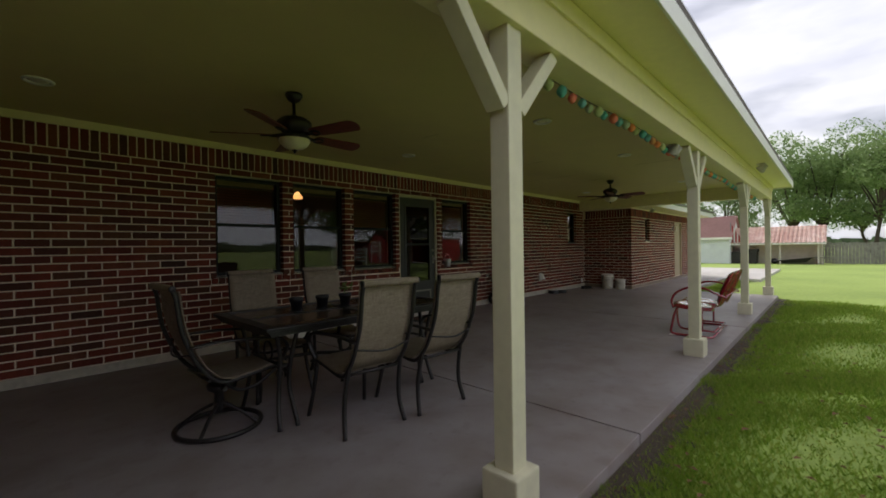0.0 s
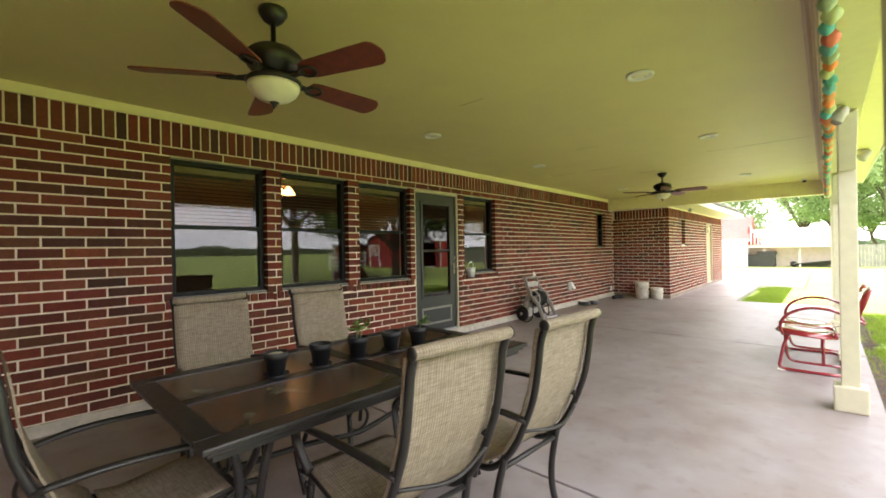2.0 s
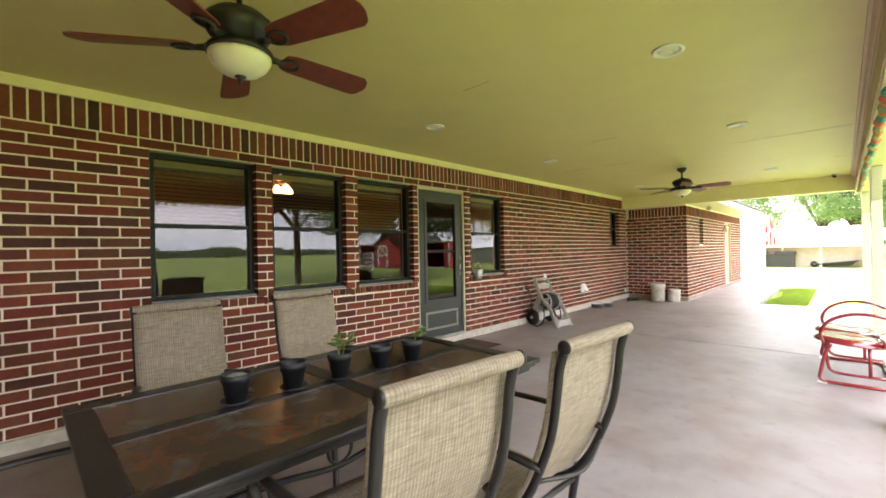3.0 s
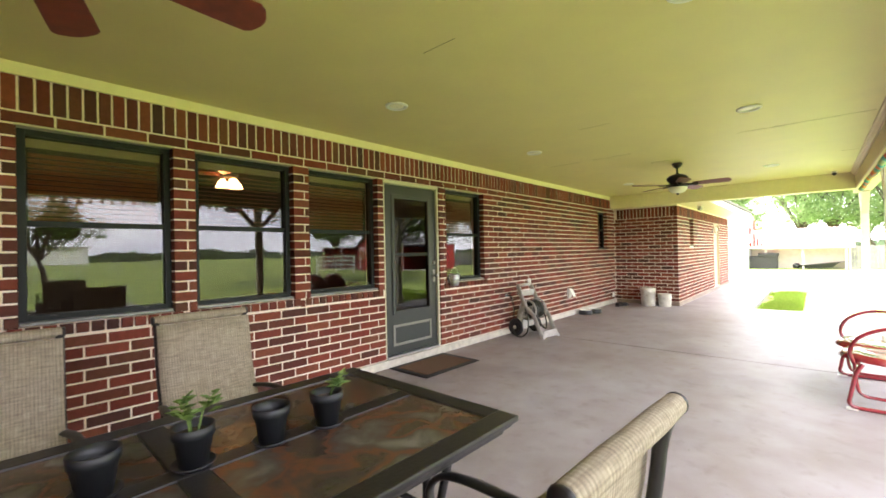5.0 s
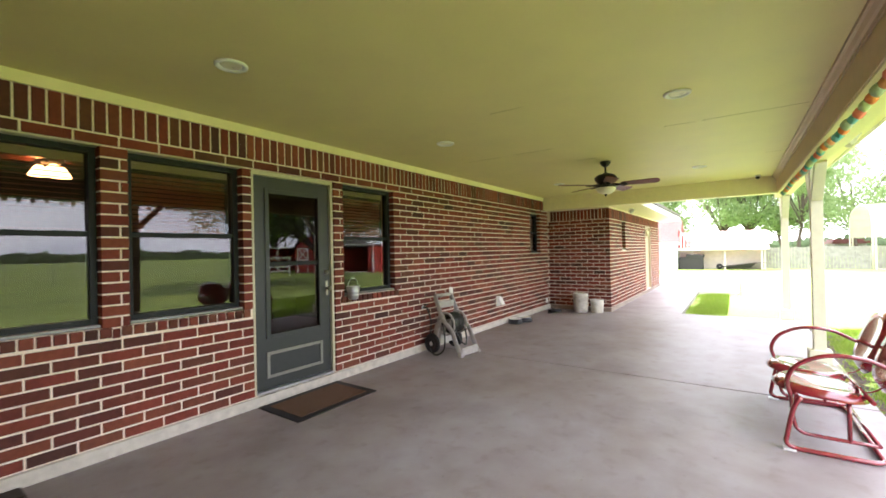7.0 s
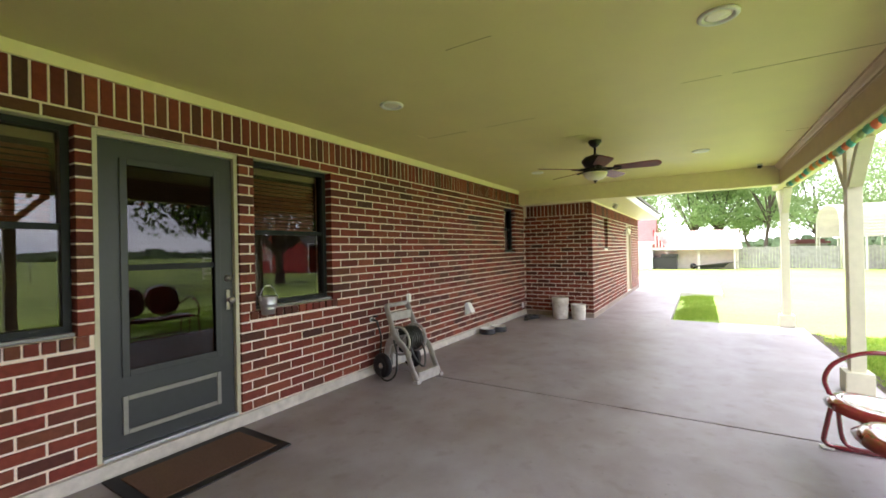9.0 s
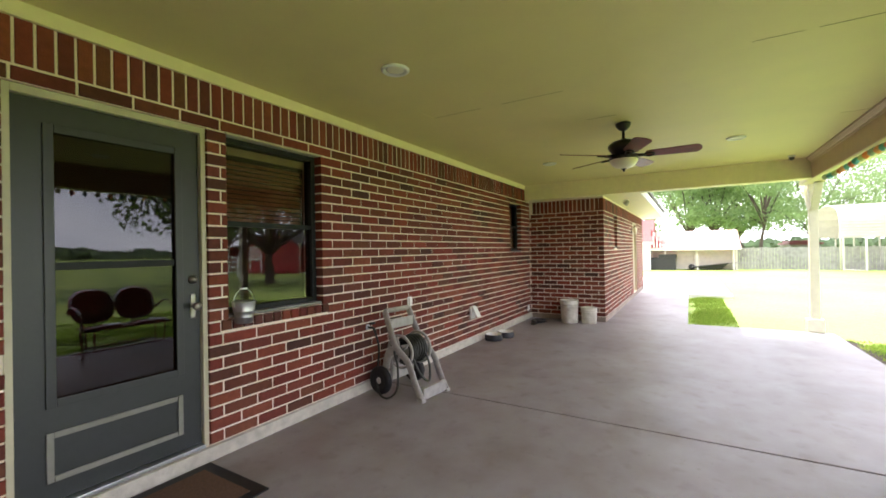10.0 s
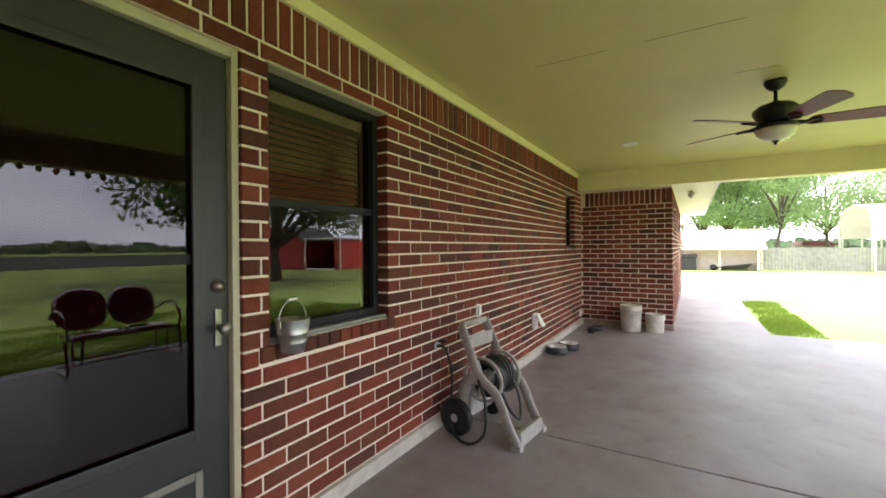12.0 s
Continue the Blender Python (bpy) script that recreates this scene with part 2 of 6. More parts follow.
MAT_BLADE = material("walnut_blade", (0.17, 0.035, 0.022), 0.35, 0, 0.4, 18, 0, 1)
MAT_BOWL = material("alabaster_glass", (0.82, 0.78, 0.60), 0.3, 0, 0.1, 8)
MAT_MAT = material("coir_mat", (0.14, 0.072, 0.04), 0.95, 0, 0.4, 70, 0.8, 200)
MAT_RUBBER = material("black_rubber", (0.009, 0.009, 0.01), 0.6, 0, 0.2, 30)
MAT_BARK = material("bark", (0.085, 0.065, 0.05), 0.95, 0, 0.35, 12, 1.0, 25)
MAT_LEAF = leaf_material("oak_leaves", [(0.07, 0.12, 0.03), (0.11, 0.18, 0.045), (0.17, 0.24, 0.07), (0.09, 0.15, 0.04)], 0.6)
# far oaks: same leaves lightened, sun and haze put into the colour
MAT_LEAF_FAR = leaf_material("haze_paled_oak_leaves", [(0.19, 0.29, 0.11), (0.29, 0.41, 0.17), (0.4, 0.5, 0.24), (0.24, 0.35, 0.14)], 0.7)
MAT_PLANT = leaf_material("succulent_leaves", [(0.2, 0.34, 0.09), (0.32, 0.45, 0.14), (0.16, 0.29, 0.08)])
MAT_BLADES = leaf_material("grass_blades", [(0.14, 0.27, 0.03), (0.32, 0.48, 0.06), (0.2, 0.34, 0.035), (0.45, 0.5, 0.11), (0.26, 0.4, 0.045)], 0.5)
MAT_BARN = material("barn_red", (0.42, 0.035, 0.03), 0.6, 0, 0.2, 4)
MAT_FENCE = material("weathered_boards", (0.24, 0.235, 0.21), 0.9, 0, 0.3, 5, 0.4, 30)
MAT_BOARDS = material("pale_shed_boards", (0.5, 0.47, 0.4), 0.85, 0, 0.12, 5, 0.2, 30)
MAT_SHEDWALL = material("shed_wall_paint", (0.62, 0.66, 0.68), 0.7, 0, 0.1, 3)
MAT_PINKROOF = material("faded_red_shingles", (0.42, 0.24, 0.22), 0.9, 0, 0.15, 8)
MAT_RUST = material("rusted_roof_iron", (0.74, 0.6, 0.55), 0.6, 0.1, 0.2, 2.5, tint=(0.6, 0.33, 0.27), big=0.8)
MAT_CARPORT = material("carport_steel", (0.52, 0.495, 0.43), 0.45, 0.1, 0.1, 4)
MAT_MAROON = material("dark_maroon_roofing", (0.13, 0.035, 0.035), 0.7, 0, 0.2, 4)
MAT_DARK = material("dark_iron", (0.03, 0.028, 0.026), 0.6, 0.3, 0.3, 10)
MAT_TREELINE = material("far_woods", (0.10, 0.14, 0.075), 1.0, 0, 0.4, 0.25)
MAT_STEEL = material("bowl_steel", (0.8, 0.8, 0.79), 0.38, 0.55, 0.1, 20)
MAT_DEADLEAF = material("dead_leaf", (0.17, 0.09, 0.04), 0.9, 0, 0.4, 60)
MAT_VALANCE = material("blind_valance_wood", (0.5, 0.4, 0.23), 0.6, 0, 0.15, 20)
MAT_JAMB = material("door_jamb_paint", (0.52, 0.49, 0.34), 0.5, 0, 0.12, 14)
MAT_LAMP = glow("lit_lamp_glass", (1.0, 0.50, 0.16), 7.0)


def grass_material():
    """Pale mown yard turning to deeper green pasture beyond the trees."""
    m = material("lawn", (0.32, 0.42, 0.095), 0.9, 0, 0.2, 14, 0.6, 70, tint=(0.21, 0.3, 0.06), big=0.35)
    n, l = m.node_tree.nodes, m.node_tree.links
    yard = next(x for x in n if x.type == "MIX").outputs["Result"]
    geo, sep, rng_y, nz = n.new("ShaderNodeNewGeometry"), n.new("ShaderNodeSeparateXYZ"), n.new("ShaderNodeMapRange"), n.new("ShaderNodeTexNoise")
    rng_y.inputs["From Min"].default_value, rng_y.inputs["From Max"].default_value = -2.0, -7.0
    l.new(geo.outputs["Position"], sep.inputs[0])
    l.new(sep.outputs["Y"], rng_y.inputs["Value"])
    nz.inputs["Scale"].default_value, nz.inputs["Detail"].default_value = 0.45, 12
    l.new(geo.outputs["Position"], nz.inputs["Vector"])
    field, mix = n.new("ShaderNodeMix"), n.new("ShaderNodeMix")
    field.data_type = mix.data_type = "RGBA"
    field.inputs["A"].default_value, field.inputs["B"].default_value = (0.06, 0.125, 0.015, 1), (0.33, 0.4, 0.07, 1)
    bands = n.new("ShaderNodeMapRange")
    bands.inputs["From Min"].default_value, bands.inputs["From Max"].default_value = 0.33, 0.66
    l.new(nz.outputs["Fac"], bands.inputs["Value"])
    l.new(bands.outputs["Result"], field.inputs["Factor"])
    l.new(rng_y.outputs["Result"], mix.inputs["Factor"])
    l.new(yard, mix.inputs["A"])
    l.new(field.outputs["Result"], mix.inputs["B"])
    l.new(mix.outputs["Result"], n["Principled BSDF"].inputs["Base Color"])
    return m


MAT_LAWN = grass_material()


def slate_material():
    m = material("slate_tile", (0.24, 0.2, 0.14), 0.22, 0, 0.2, 5, 0.12, 25)
    n, l = m.node_tree.nodes, m.node_tree.links
    geo, nz, ramp = n.new("ShaderNodeNewGeometry"), n.new("ShaderNodeTexNoise"), n.new("ShaderNodeValToRGB")
    nz.inputs["Scale"].default_value, nz.inputs["Detail"].default_value, nz.inputs["Distortion"].default_value = 6.5, 12, 0.5
    l.new(geo.outputs["Position"], nz.inputs["Vector"])
    e = ramp.color_ramp.elements
    stops = ((0.30, (0.04, 0.033, 0.028)), (0.42, (0.062, 0.042, 0.03)), (0.48, (0.12, 0.05, 0.026)), (0.53, (0.075, 0.052, 0.036)), (0.60, (0.085, 0.076, 0.06)), (0.72, (0.15, 0.138, 0.112)))
    while len(e) < len(stops):
        e.new(0.5)
    for i, (p, c) in enumerate(stops):
        e[i].position, e[i].color = p, (*c, 1)
    l.new(nz.outputs["Fac"], ramp.inputs["Fac"])
    l.new(ramp.outputs["Color"], n["Principled BSDF"].inputs["Base Color"])
    return m


MAT_SLATE = slate_material()


# ---- modelling helpers ----
def add_box(bm, lo, hi, bevel=0.0, m=None):
    x0, y0, z0 = lo
    x1, y1, z1 = hi
    pts = [(x0, y0, z0), (x1, y0, z0), (x1, y1, z0), (x0, y1, z0), (x0, y0, z1), (x1, y0, z1), (x1, y1, z1), (x0, y1, z1)]
    v = [bm.verts.new(m @ Vector(p) if m is not None else p) for p in pts]
    fs = [bm.faces.new([v[i] for i in f]) for f in ((0, 3, 2, 1), (4, 5, 6, 7), (0, 1, 5, 4), (1, 2, 6, 5), (2, 3, 7, 6), (3, 0, 4, 7))]
    if bevel:
        edges = list({e for f in fs for e in f.edges})
        bmesh.ops.bevel(bm, geom=edges, offset=bevel, segments=2, affect="EDGES", profile=0.6)


def box_bm(lo, hi, bevel=0.0, m=None):
    bm = bmesh.new()
    add_box(bm, lo, hi, bevel, m)
    return bm


def add_tube(bm, pts, r, seg=8, closed=False, flat=1.0):
    """A tube along points; r: one radius or one for each point."""
    pts = [Vector(p) for p in pts]
    n = len(pts)
    rs = r if isinstance(r, (list, tuple)) else [r] * n
    rings, prev = [], None
    for i, p in enumerate(pts):
        a = pts[i - 1] if i or closed else p
        c = pts[(i + 1) % n] if i < n - 1 or closed else p
        d = (c - a).normalized()
        if prev is None:
            up = Vector((0, 0, 1)) if abs(d.z) < 0.9 else Vector((1, 0, 0))
            u = d.cross(up).normalized()
        else:
            u = (prev - d * prev.dot(d)).normalized()
        prev = u
        w = d.cross(u)
        rings.append([bm.verts.new(p + rs[i] * (math.cos(k * 2 * math.pi / seg) * u + flat * math.sin(k * 2 * math.pi / seg) * w)) for k in range(seg)])
    for i in range(n if closed else n - 1):
        a, c = rings[i], rings[(i + 1) % n]
        for k in range(seg):
            f = bm.faces.new((a[k], a[(k + 1) % seg], c[(k + 1) % seg], c[k]))
            f.smooth = True
    if not closed:
        bm.faces.new(rings[0])
        bm.faces.new(rings[-1][::-1])


def tube_bm(pts, r, seg=8, closed=False, flat=1.0):
    bm = bmesh.new()
    add_tube(bm, pts, r, seg, closed, flat)
    return bm


def smooth_path(pts, steps=6):
    """Catmull-Rom curve through the points."""
    P = [Vector(p) for p in pts]
    P = [2 * P[0] - P[1], *P, 2 * P[-1] - P[-2]]
    out = []
    for i in range(1, len(P) - 2):
        for k in range(steps):
            t = k / steps
            a, b, c, d = P[i - 1:i + 3]
            out.append(0.5 * (2 * b + (c - a) * t + (2 * a - 5 * b + 4 * c - d) * t * t + (3 * b - a - 3 * c + d) * t ** 3))
    return [*out, P[-2]]


def lathe_bm(profile, seg=24, center=(0, 0, 0), bm=None, axis="z"):
    bm = bm or bmesh.new()
    rings = []
    for r, z in profile:
        ring = []
        for k in range(seg):
            a = k * 2 * math.pi / seg
            p = (r * math.cos(a), r * math.sin(a), z)
            if axis == "y":
                p = (p[0], p[2], p[1])
            elif axis == "x":
                p = (p[2], p[0], p[1])
            ring.append(bm.verts.new(Vector(center) + Vector(p)))
        rings.append(ring)
    for a, c in zip(rings, rings[1:]):
        for k in range(seg):
            f = bm.faces.new((a[k], a[(k + 1) % seg], c[(k + 1) % seg], c[k]))
            f.smooth = True
    for ring in (rings[0], rings[-1]):
        if (ring[0].co - ring[seg // 2].co).length > 1e-4:
            bm.faces.new(ring)
    return bm


def part(name, bm, mat, parent=None, label=""):
    bmesh.ops.recalc_face_normals(bm, faces=bm.faces)
    me = bpy.data.meshes.new(name)
    bm.to_mesh(me)
    bm.free()
    me.materials.append(mat)
    ob = new(name, me)
    if parent is not None:
        ob.parent = parent
    if label:
        ob["label"] = label
    return ob


def pane_part(lo, hi, parent, glass):
    """A glass pane that mirrors on its outer face."""
    ob = part("pane", box_bm(lo, hi), glass, parent)
    ob.data.materials.append(MAT_CLEAR)
    for p in ob.data.polygons:
        p.material_index = 0 if p.normal.y < -0.9 else 1
    ob.visible_shadow = False
    return ob


def thing(name, label, category, m=None, group=""):
    e = new(name)
    e.empty_display_size = 0.1
    if m is not None:
        e.matrix_basis = m
    return tagged(e, label, category, group)


def structure(name, bm, mat, label, category):
    return tagged(part(name, bm, mat), label, category, "", "structure")


def quad_mesh(name, verts, faces, mat, parent=None):
    me = bpy.data.meshes.new(name)
    me.from_pydata(verts, [], faces)
    me.materials.append(mat)
    ob = new(name, me)
    if parent is not None:
        ob.parent = parent
    return ob


def shared(name, me, parent, m):
    ob = new(name, me)
    ob.parent = parent
    ob.matrix_basis = m
    return ob

# ---- setting: ground, slab, house ----
WALL_Y, WING_X, WING_Y, WING_END = 5.0, 10.89, 3.605, 18.0
CEIL_Z, LAWN_Z = 2.575, -0.1
OPENINGS = [(0.61, 1.46, 0.91, 2.19), (1.615, 2.455, 0.91, 2.19), (2.62, 3.475, 0.91, 2.19), (3.56, 4.51, 0.09, 2.19), (4.645, 5.495, 0.91, 2.19), (9.86, 10.41, 1.304, 2.19)]
WING_OPENINGS = [(12.1, 12.5, 1.34, 2.03), (15.25, 16.2, 0.09, 2.03)]

bm = bmesh.new()
g = [-600, -60, -20, -6, 0, 6, 12, 20, 40, 80, 600]
grid = [[bm.verts.new((x, y, LAWN_Z)) for y in g] for x in g]
for i in range(len(g) - 1):
    for j in range(len(g) - 1):
        bm.faces.new((grid[i][j], grid[i + 1][j], grid[i + 1][j + 1], grid[i][j + 1]))
structure("ground", bm, MAT_LAWN, "mown green lawn reaching out to open pasture", "lawn")

patio = tagged(new("floor"), "smooth grey-brown concrete patio slab with sawn joints", "patio", "", "structure")
JOINTS = [-2.6, 1.7, 6.34, 11.3]
for a, b in zip(JOINTS, JOINTS[1:]):
    part("slab", box_bm((a + 0.01, 0.435, -0.35), (b - 0.01, 5.0, 0.0), 0.006), MAT_CONCRETE, patio)
part("slab", box_bm((11.304, 2.325, -0.35), (16.5, WING_Y, -0.004), 0.006), MAT_CONCRETE, patio)
part("slab", box_bm((16.508, 1.3, -0.35), (24.0, 9.0, -0.006), 0.006), MAT_DRIVE, patio, "pale sunlit drive concrete")
part("joint_filler", box_bm((-2.59, 0.46, -0.35), (11.28, 4.99, -0.02)), MAT_DARK, patio)


def wall_bm(u0, u1, z0, z1, holes, make):
    """Solid wall in strips round its openings; make(u0, u1, z0, z1) adds one block."""
    cuts = sorted({u0, u1, *(h[0] for h in holes), *(h[1] for h in holes)})
    for a, b in zip(cuts, cuts[1:]):
        inside = [h for h in holes if h[0] <= a + 1e-6 and h[1] >= b - 1e-6]
        if not inside:
            make(a, b, z0, z1)
            continue
        h = inside[0]
        if h[2] > z0 + 1e-4:
            make(a, b, z0, h[2])
        make(a, b, h[3], z1)


def grown(holes, d):
    return [(a - d, b + d, c - d if c > 0.2 else c, e + d) for a, b, c, e in holes]


bm = bmesh.new()
wall_bm(-2.8, 11.1, 0.085, 2.6, grown(OPENINGS, 0.004), lambda a, b, c, d: add_box(bm, (a, WALL_Y + 0.007, c), (b, WALL_Y + 0.24, d)))
wall_main = structure("wall_north", bm, MAT_MORTAR, "long red brick house wall with pale mortar joints", "wall")
bm = bmesh.new()
wall_bm(WING_X + 0.007, WING_END, 0.085, 2.4, grown(WING_OPENINGS, 0.004), lambda a, b, c, d: add_box(bm, (a, WING_Y + 0.007, c), (b, WING_Y + 0.2, d)))
add_box(bm, (WING_X + 0.007, WING_Y + 0.2, 0.085), (WING_X + 0.2, WALL_Y + 0.007, 2.6))
add_box(bm, (WING_END - 0.2, WING_Y + 0.2, 0.0), (WING_END, 11.0, 2.4))
wall_wing = structure("wall_east", bm, MAT_MORTAR, "red brick wing wall with soldier course under the eave", "wall")
bm = bmesh.new()
add_box(bm, (-2.59, WALL_Y - 0.025, -0.05), (WING_X + 0.05, WALL_Y + 0.2, 0.088), 0.006)
structure("baseboard", bm, MAT_FOUNDATION, "rough concrete foundation ledge along the wall foot", "foundation")
bm = bmesh.new()
add_box(bm, (WING_X - 0.012, WING_Y - 0.012, -0.05), (WING_X + 0.15, WALL_Y - 0.03, 0.088), 0.006)
add_box(bm, (WING_X + 0.16, WING_Y - 0.012, -0.05), (WING_END + 0.02, WING_Y + 0.15, 0.088), 0.006)
structure("baseboard_wing", bm, MAT_STAINED, "dirt-stained concrete foundation of the wing", "foundation")
# unseen wall added behind the camera to darken the west end
bm = bmesh.new()
add_box(bm, (-3.0, -9.0, -0.3), (-2.6, 4.97, 2.57))
structure("wall_west", bm, MAT_BRICK_REST, "unseen brick wall added to cut light at the porch end", "wall")

# ceiling
bm = bmesh.new()
add_box(bm, (-2.6, 0.77, CEIL_Z), (10.63, 5.0, CEIL_Z + 0.02))
add_box(bm, (-2.6, 0.5, CEIL_Z + 0.021), (11.6, 5.2, CEIL_Z + 0.05))
structure("ceiling", bm, MAT_CEILING, "yellowish cream painted porch ceiling with faint board seams", "ceiling")
# open board joints and lifted tape under the ceiling
bm = bmesh.new()
for x0, y0, x1, y1 in ((6.20, 3.81, 6.2025, 4.27), (6.20, 3.1, 6.2025, 3.6), (6.06, 0.86, 6.0645, 1.62), (6.06, 1.68, 6.0625, 1.93), (7.05, 2.83, 7.0525, 3.09), (8.19, 0.845, 8.1925, 1.04), (2.328, 2.84, 2.3305, 3.1), (4.65, 2.8, 4.6525, 3.1)):
    add_box(bm, (x0, y0, CEIL_Z - 0.0015), (x1, y1, CEIL_Z + 0.001))
structure("ceiling_joint", bm, MAT_SEAM, "thin dark open joints between ceiling boards", "joint")
structure("ceiling_tape", box_bm((6.02, 4.286, CEIL_Z - 0.004), (6.25, 4.292, CEIL_Z + 0.001)), MAT_CEILING, "lifted end of seam tape on the ceiling", "tape")

bm = bmesh.new()
add_box(bm, (-2.595, WALL_Y - 0.022, 2.495), (10.6, WALL_Y + 0.004, CEIL_Z - 0.001), 0.004)
structure("trim", bm, MAT_CREAM, "cream frieze board above the brick", "trim")

# beams carrying the roof
bm = bmesh.new()
add_box(bm, (-2.595, 0.55, 2.275), (11.5, 0.77, CEIL_Z + 0.019), 0.006)
add_box(bm, (-2.595, 0.53, 2.48), (11.5, 0.548, 2.584), 0.004)
structure("beam_front", bm, MAT_CREAM, "cream boxed porch beam along the lawn side", "beam")
bm = bmesh.new()
add_box(bm, (10.63, 0.772, 2.285), (10.86, WALL_Y + 0.003, CEIL_Z + 0.019), 0.006)
structure("beam_cross", bm, MAT_CREAM, "cream boxed beam across the porch end", "beam")

# added board, porch-side shade of the front beam as tan; small crown moulding under the ceiling
structure("trim_beam", box_bm((-2.595, 0.771, 2.285), (10.629, 0.783, 2.50), 0.003), MAT_BEAM_SHADE, "added facing board with the beam's shade painted as tan", "trim")
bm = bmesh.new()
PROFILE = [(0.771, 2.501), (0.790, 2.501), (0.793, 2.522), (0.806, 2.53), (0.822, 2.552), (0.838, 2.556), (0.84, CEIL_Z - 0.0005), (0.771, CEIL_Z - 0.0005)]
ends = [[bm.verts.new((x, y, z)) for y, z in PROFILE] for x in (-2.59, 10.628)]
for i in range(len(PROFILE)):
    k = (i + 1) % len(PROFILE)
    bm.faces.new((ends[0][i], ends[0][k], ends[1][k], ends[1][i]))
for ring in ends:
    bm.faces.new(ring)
structure("trim_crown", bm, MAT_BEAM_SHADE, "crown moulding between beam and ceiling with shade painted as tan", "trim")

# roof: soffit, fascia and sloping planes
EAVE_Y, ROOF_END = 0.175, 11.85
bm = bmesh.new()
add_box(bm, (-2.595, EAVE_Y + 0.02, 2.585), (ROOF_END - 0.02, 0.53, 2.60))
add_box(bm, (10.861, 0.531, 2.585), (ROOF_END - 0.02, 5.2, 2.60))
structure("soffit", bm, MAT_CREAM, "cream painted soffit under the porch eave", "soffit")
bm = bmesh.new()
add_box(bm, (-2.595, EAVE_Y, 2.56), (ROOF_END, EAVE_Y + 0.019, 2.70), 0.003)
add_box(bm, (ROOF_END - 0.019, EAVE_Y + 0.021, 2.56), (ROOF_END, 5.0, 2.70), 0.003)
structure("fascia", bm, MAT_WHITE, "white painted fascia board along the eave", "fascia")


def roof_bm(x0, x1, y0, y1, z0, slope, thick=0.06, hip0=0.0, hip1=0.0):
    bm = bmesh.new()
    rise = (y1 - y0) * slope
    v = [bm.verts.new(p) for p in ((x0, y0, z0), (x1, y0, z0), (x1 - hip1, y1, z0 + rise), (x0 + hip0, y1, z0 + rise))]
    w = [bm.verts.new(p.co + Vector((0, 0, thick))) for p in v]
    bm.faces.new(v)
    bm.faces.new(w)
    for i in range(4):
        bm.faces.new((v[i], v[(i + 1) % 4], w[(i + 1) % 4], w[i]))
    return bm


bm = roof_bm(-2.6, ROOF_END + 0.03, EAVE_Y + 0.004, 9.0, 2.705, 0.36)
structure("roof", bm, MAT_SHINGLE, "dark asphalt shingle roof over house and porch", "roof")
structure("roof_rear", roof_bm(-7.3, ROOF_END + 0.03, 17.8, 9.0, 2.71, -0.36), MAT_SHINGLE, "dark asphalt shingle rear roof slope", "roof")
# unseen flat roof, added along with the west light blocker
structure("roof_west", box_bm((-9.0, -9.5, 2.58), (-2.61, 9.0, 2.7)), MAT_SHINGLE, "unseen flat roof added behind the light-blocking west wall", "roof")
structure("roof_wing", roof_bm(11.8, WING_END + 0.45, 2.95, 9.0, 2.44, 0.36), MAT_SHINGLE, "dark asphalt shingle roof of the wing", "roof")
bm = bmesh.new()
add_box(bm, (WING_X + 0.01, 3.0, 2.30), (WING_END + 0.4, WING_Y + 0.005, 2.318))
structure("soffit_wing", bm, MAT_CREAM, "cream soffit under the wing eave", "soffit")
bm = bmesh.new()
add_box(bm, (WING_X, 2.98, 2.285), (WING_END + 0.42, 2.999, 2.43), 0.003)
add_box(bm, (WING_END + 0.402, 3.001, 2.285), (WING_END + 0.42, WING_Y, 2.43), 0.003)
structure("fascia_wing", bm, MAT_WHITE, "white fascia board of the wing eave", "fascia")
# plain shell of the house behind the wall, the room's dimness put into its paint
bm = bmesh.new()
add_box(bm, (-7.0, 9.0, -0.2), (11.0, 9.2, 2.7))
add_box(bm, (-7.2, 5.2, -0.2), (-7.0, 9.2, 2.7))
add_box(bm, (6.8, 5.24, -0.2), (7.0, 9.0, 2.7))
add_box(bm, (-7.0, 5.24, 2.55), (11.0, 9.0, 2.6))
structure("wall_room", bm, MAT_ROOM, "plain inner walls with the room's dimness painted in", "wall")
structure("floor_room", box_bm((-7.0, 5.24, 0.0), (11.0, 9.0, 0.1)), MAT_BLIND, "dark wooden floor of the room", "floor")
bm = bmesh.new()
add_box(bm, (16.9, 11.0, -0.2), (17.2, 11.2, 2.4))
add_box(bm, (WING_X, 9.2, -0.2), (17.0, 9.4, 2.4))
structure("wall_rear", bm, MAT_ROOM, "plain rear wall of the wing", "wall")


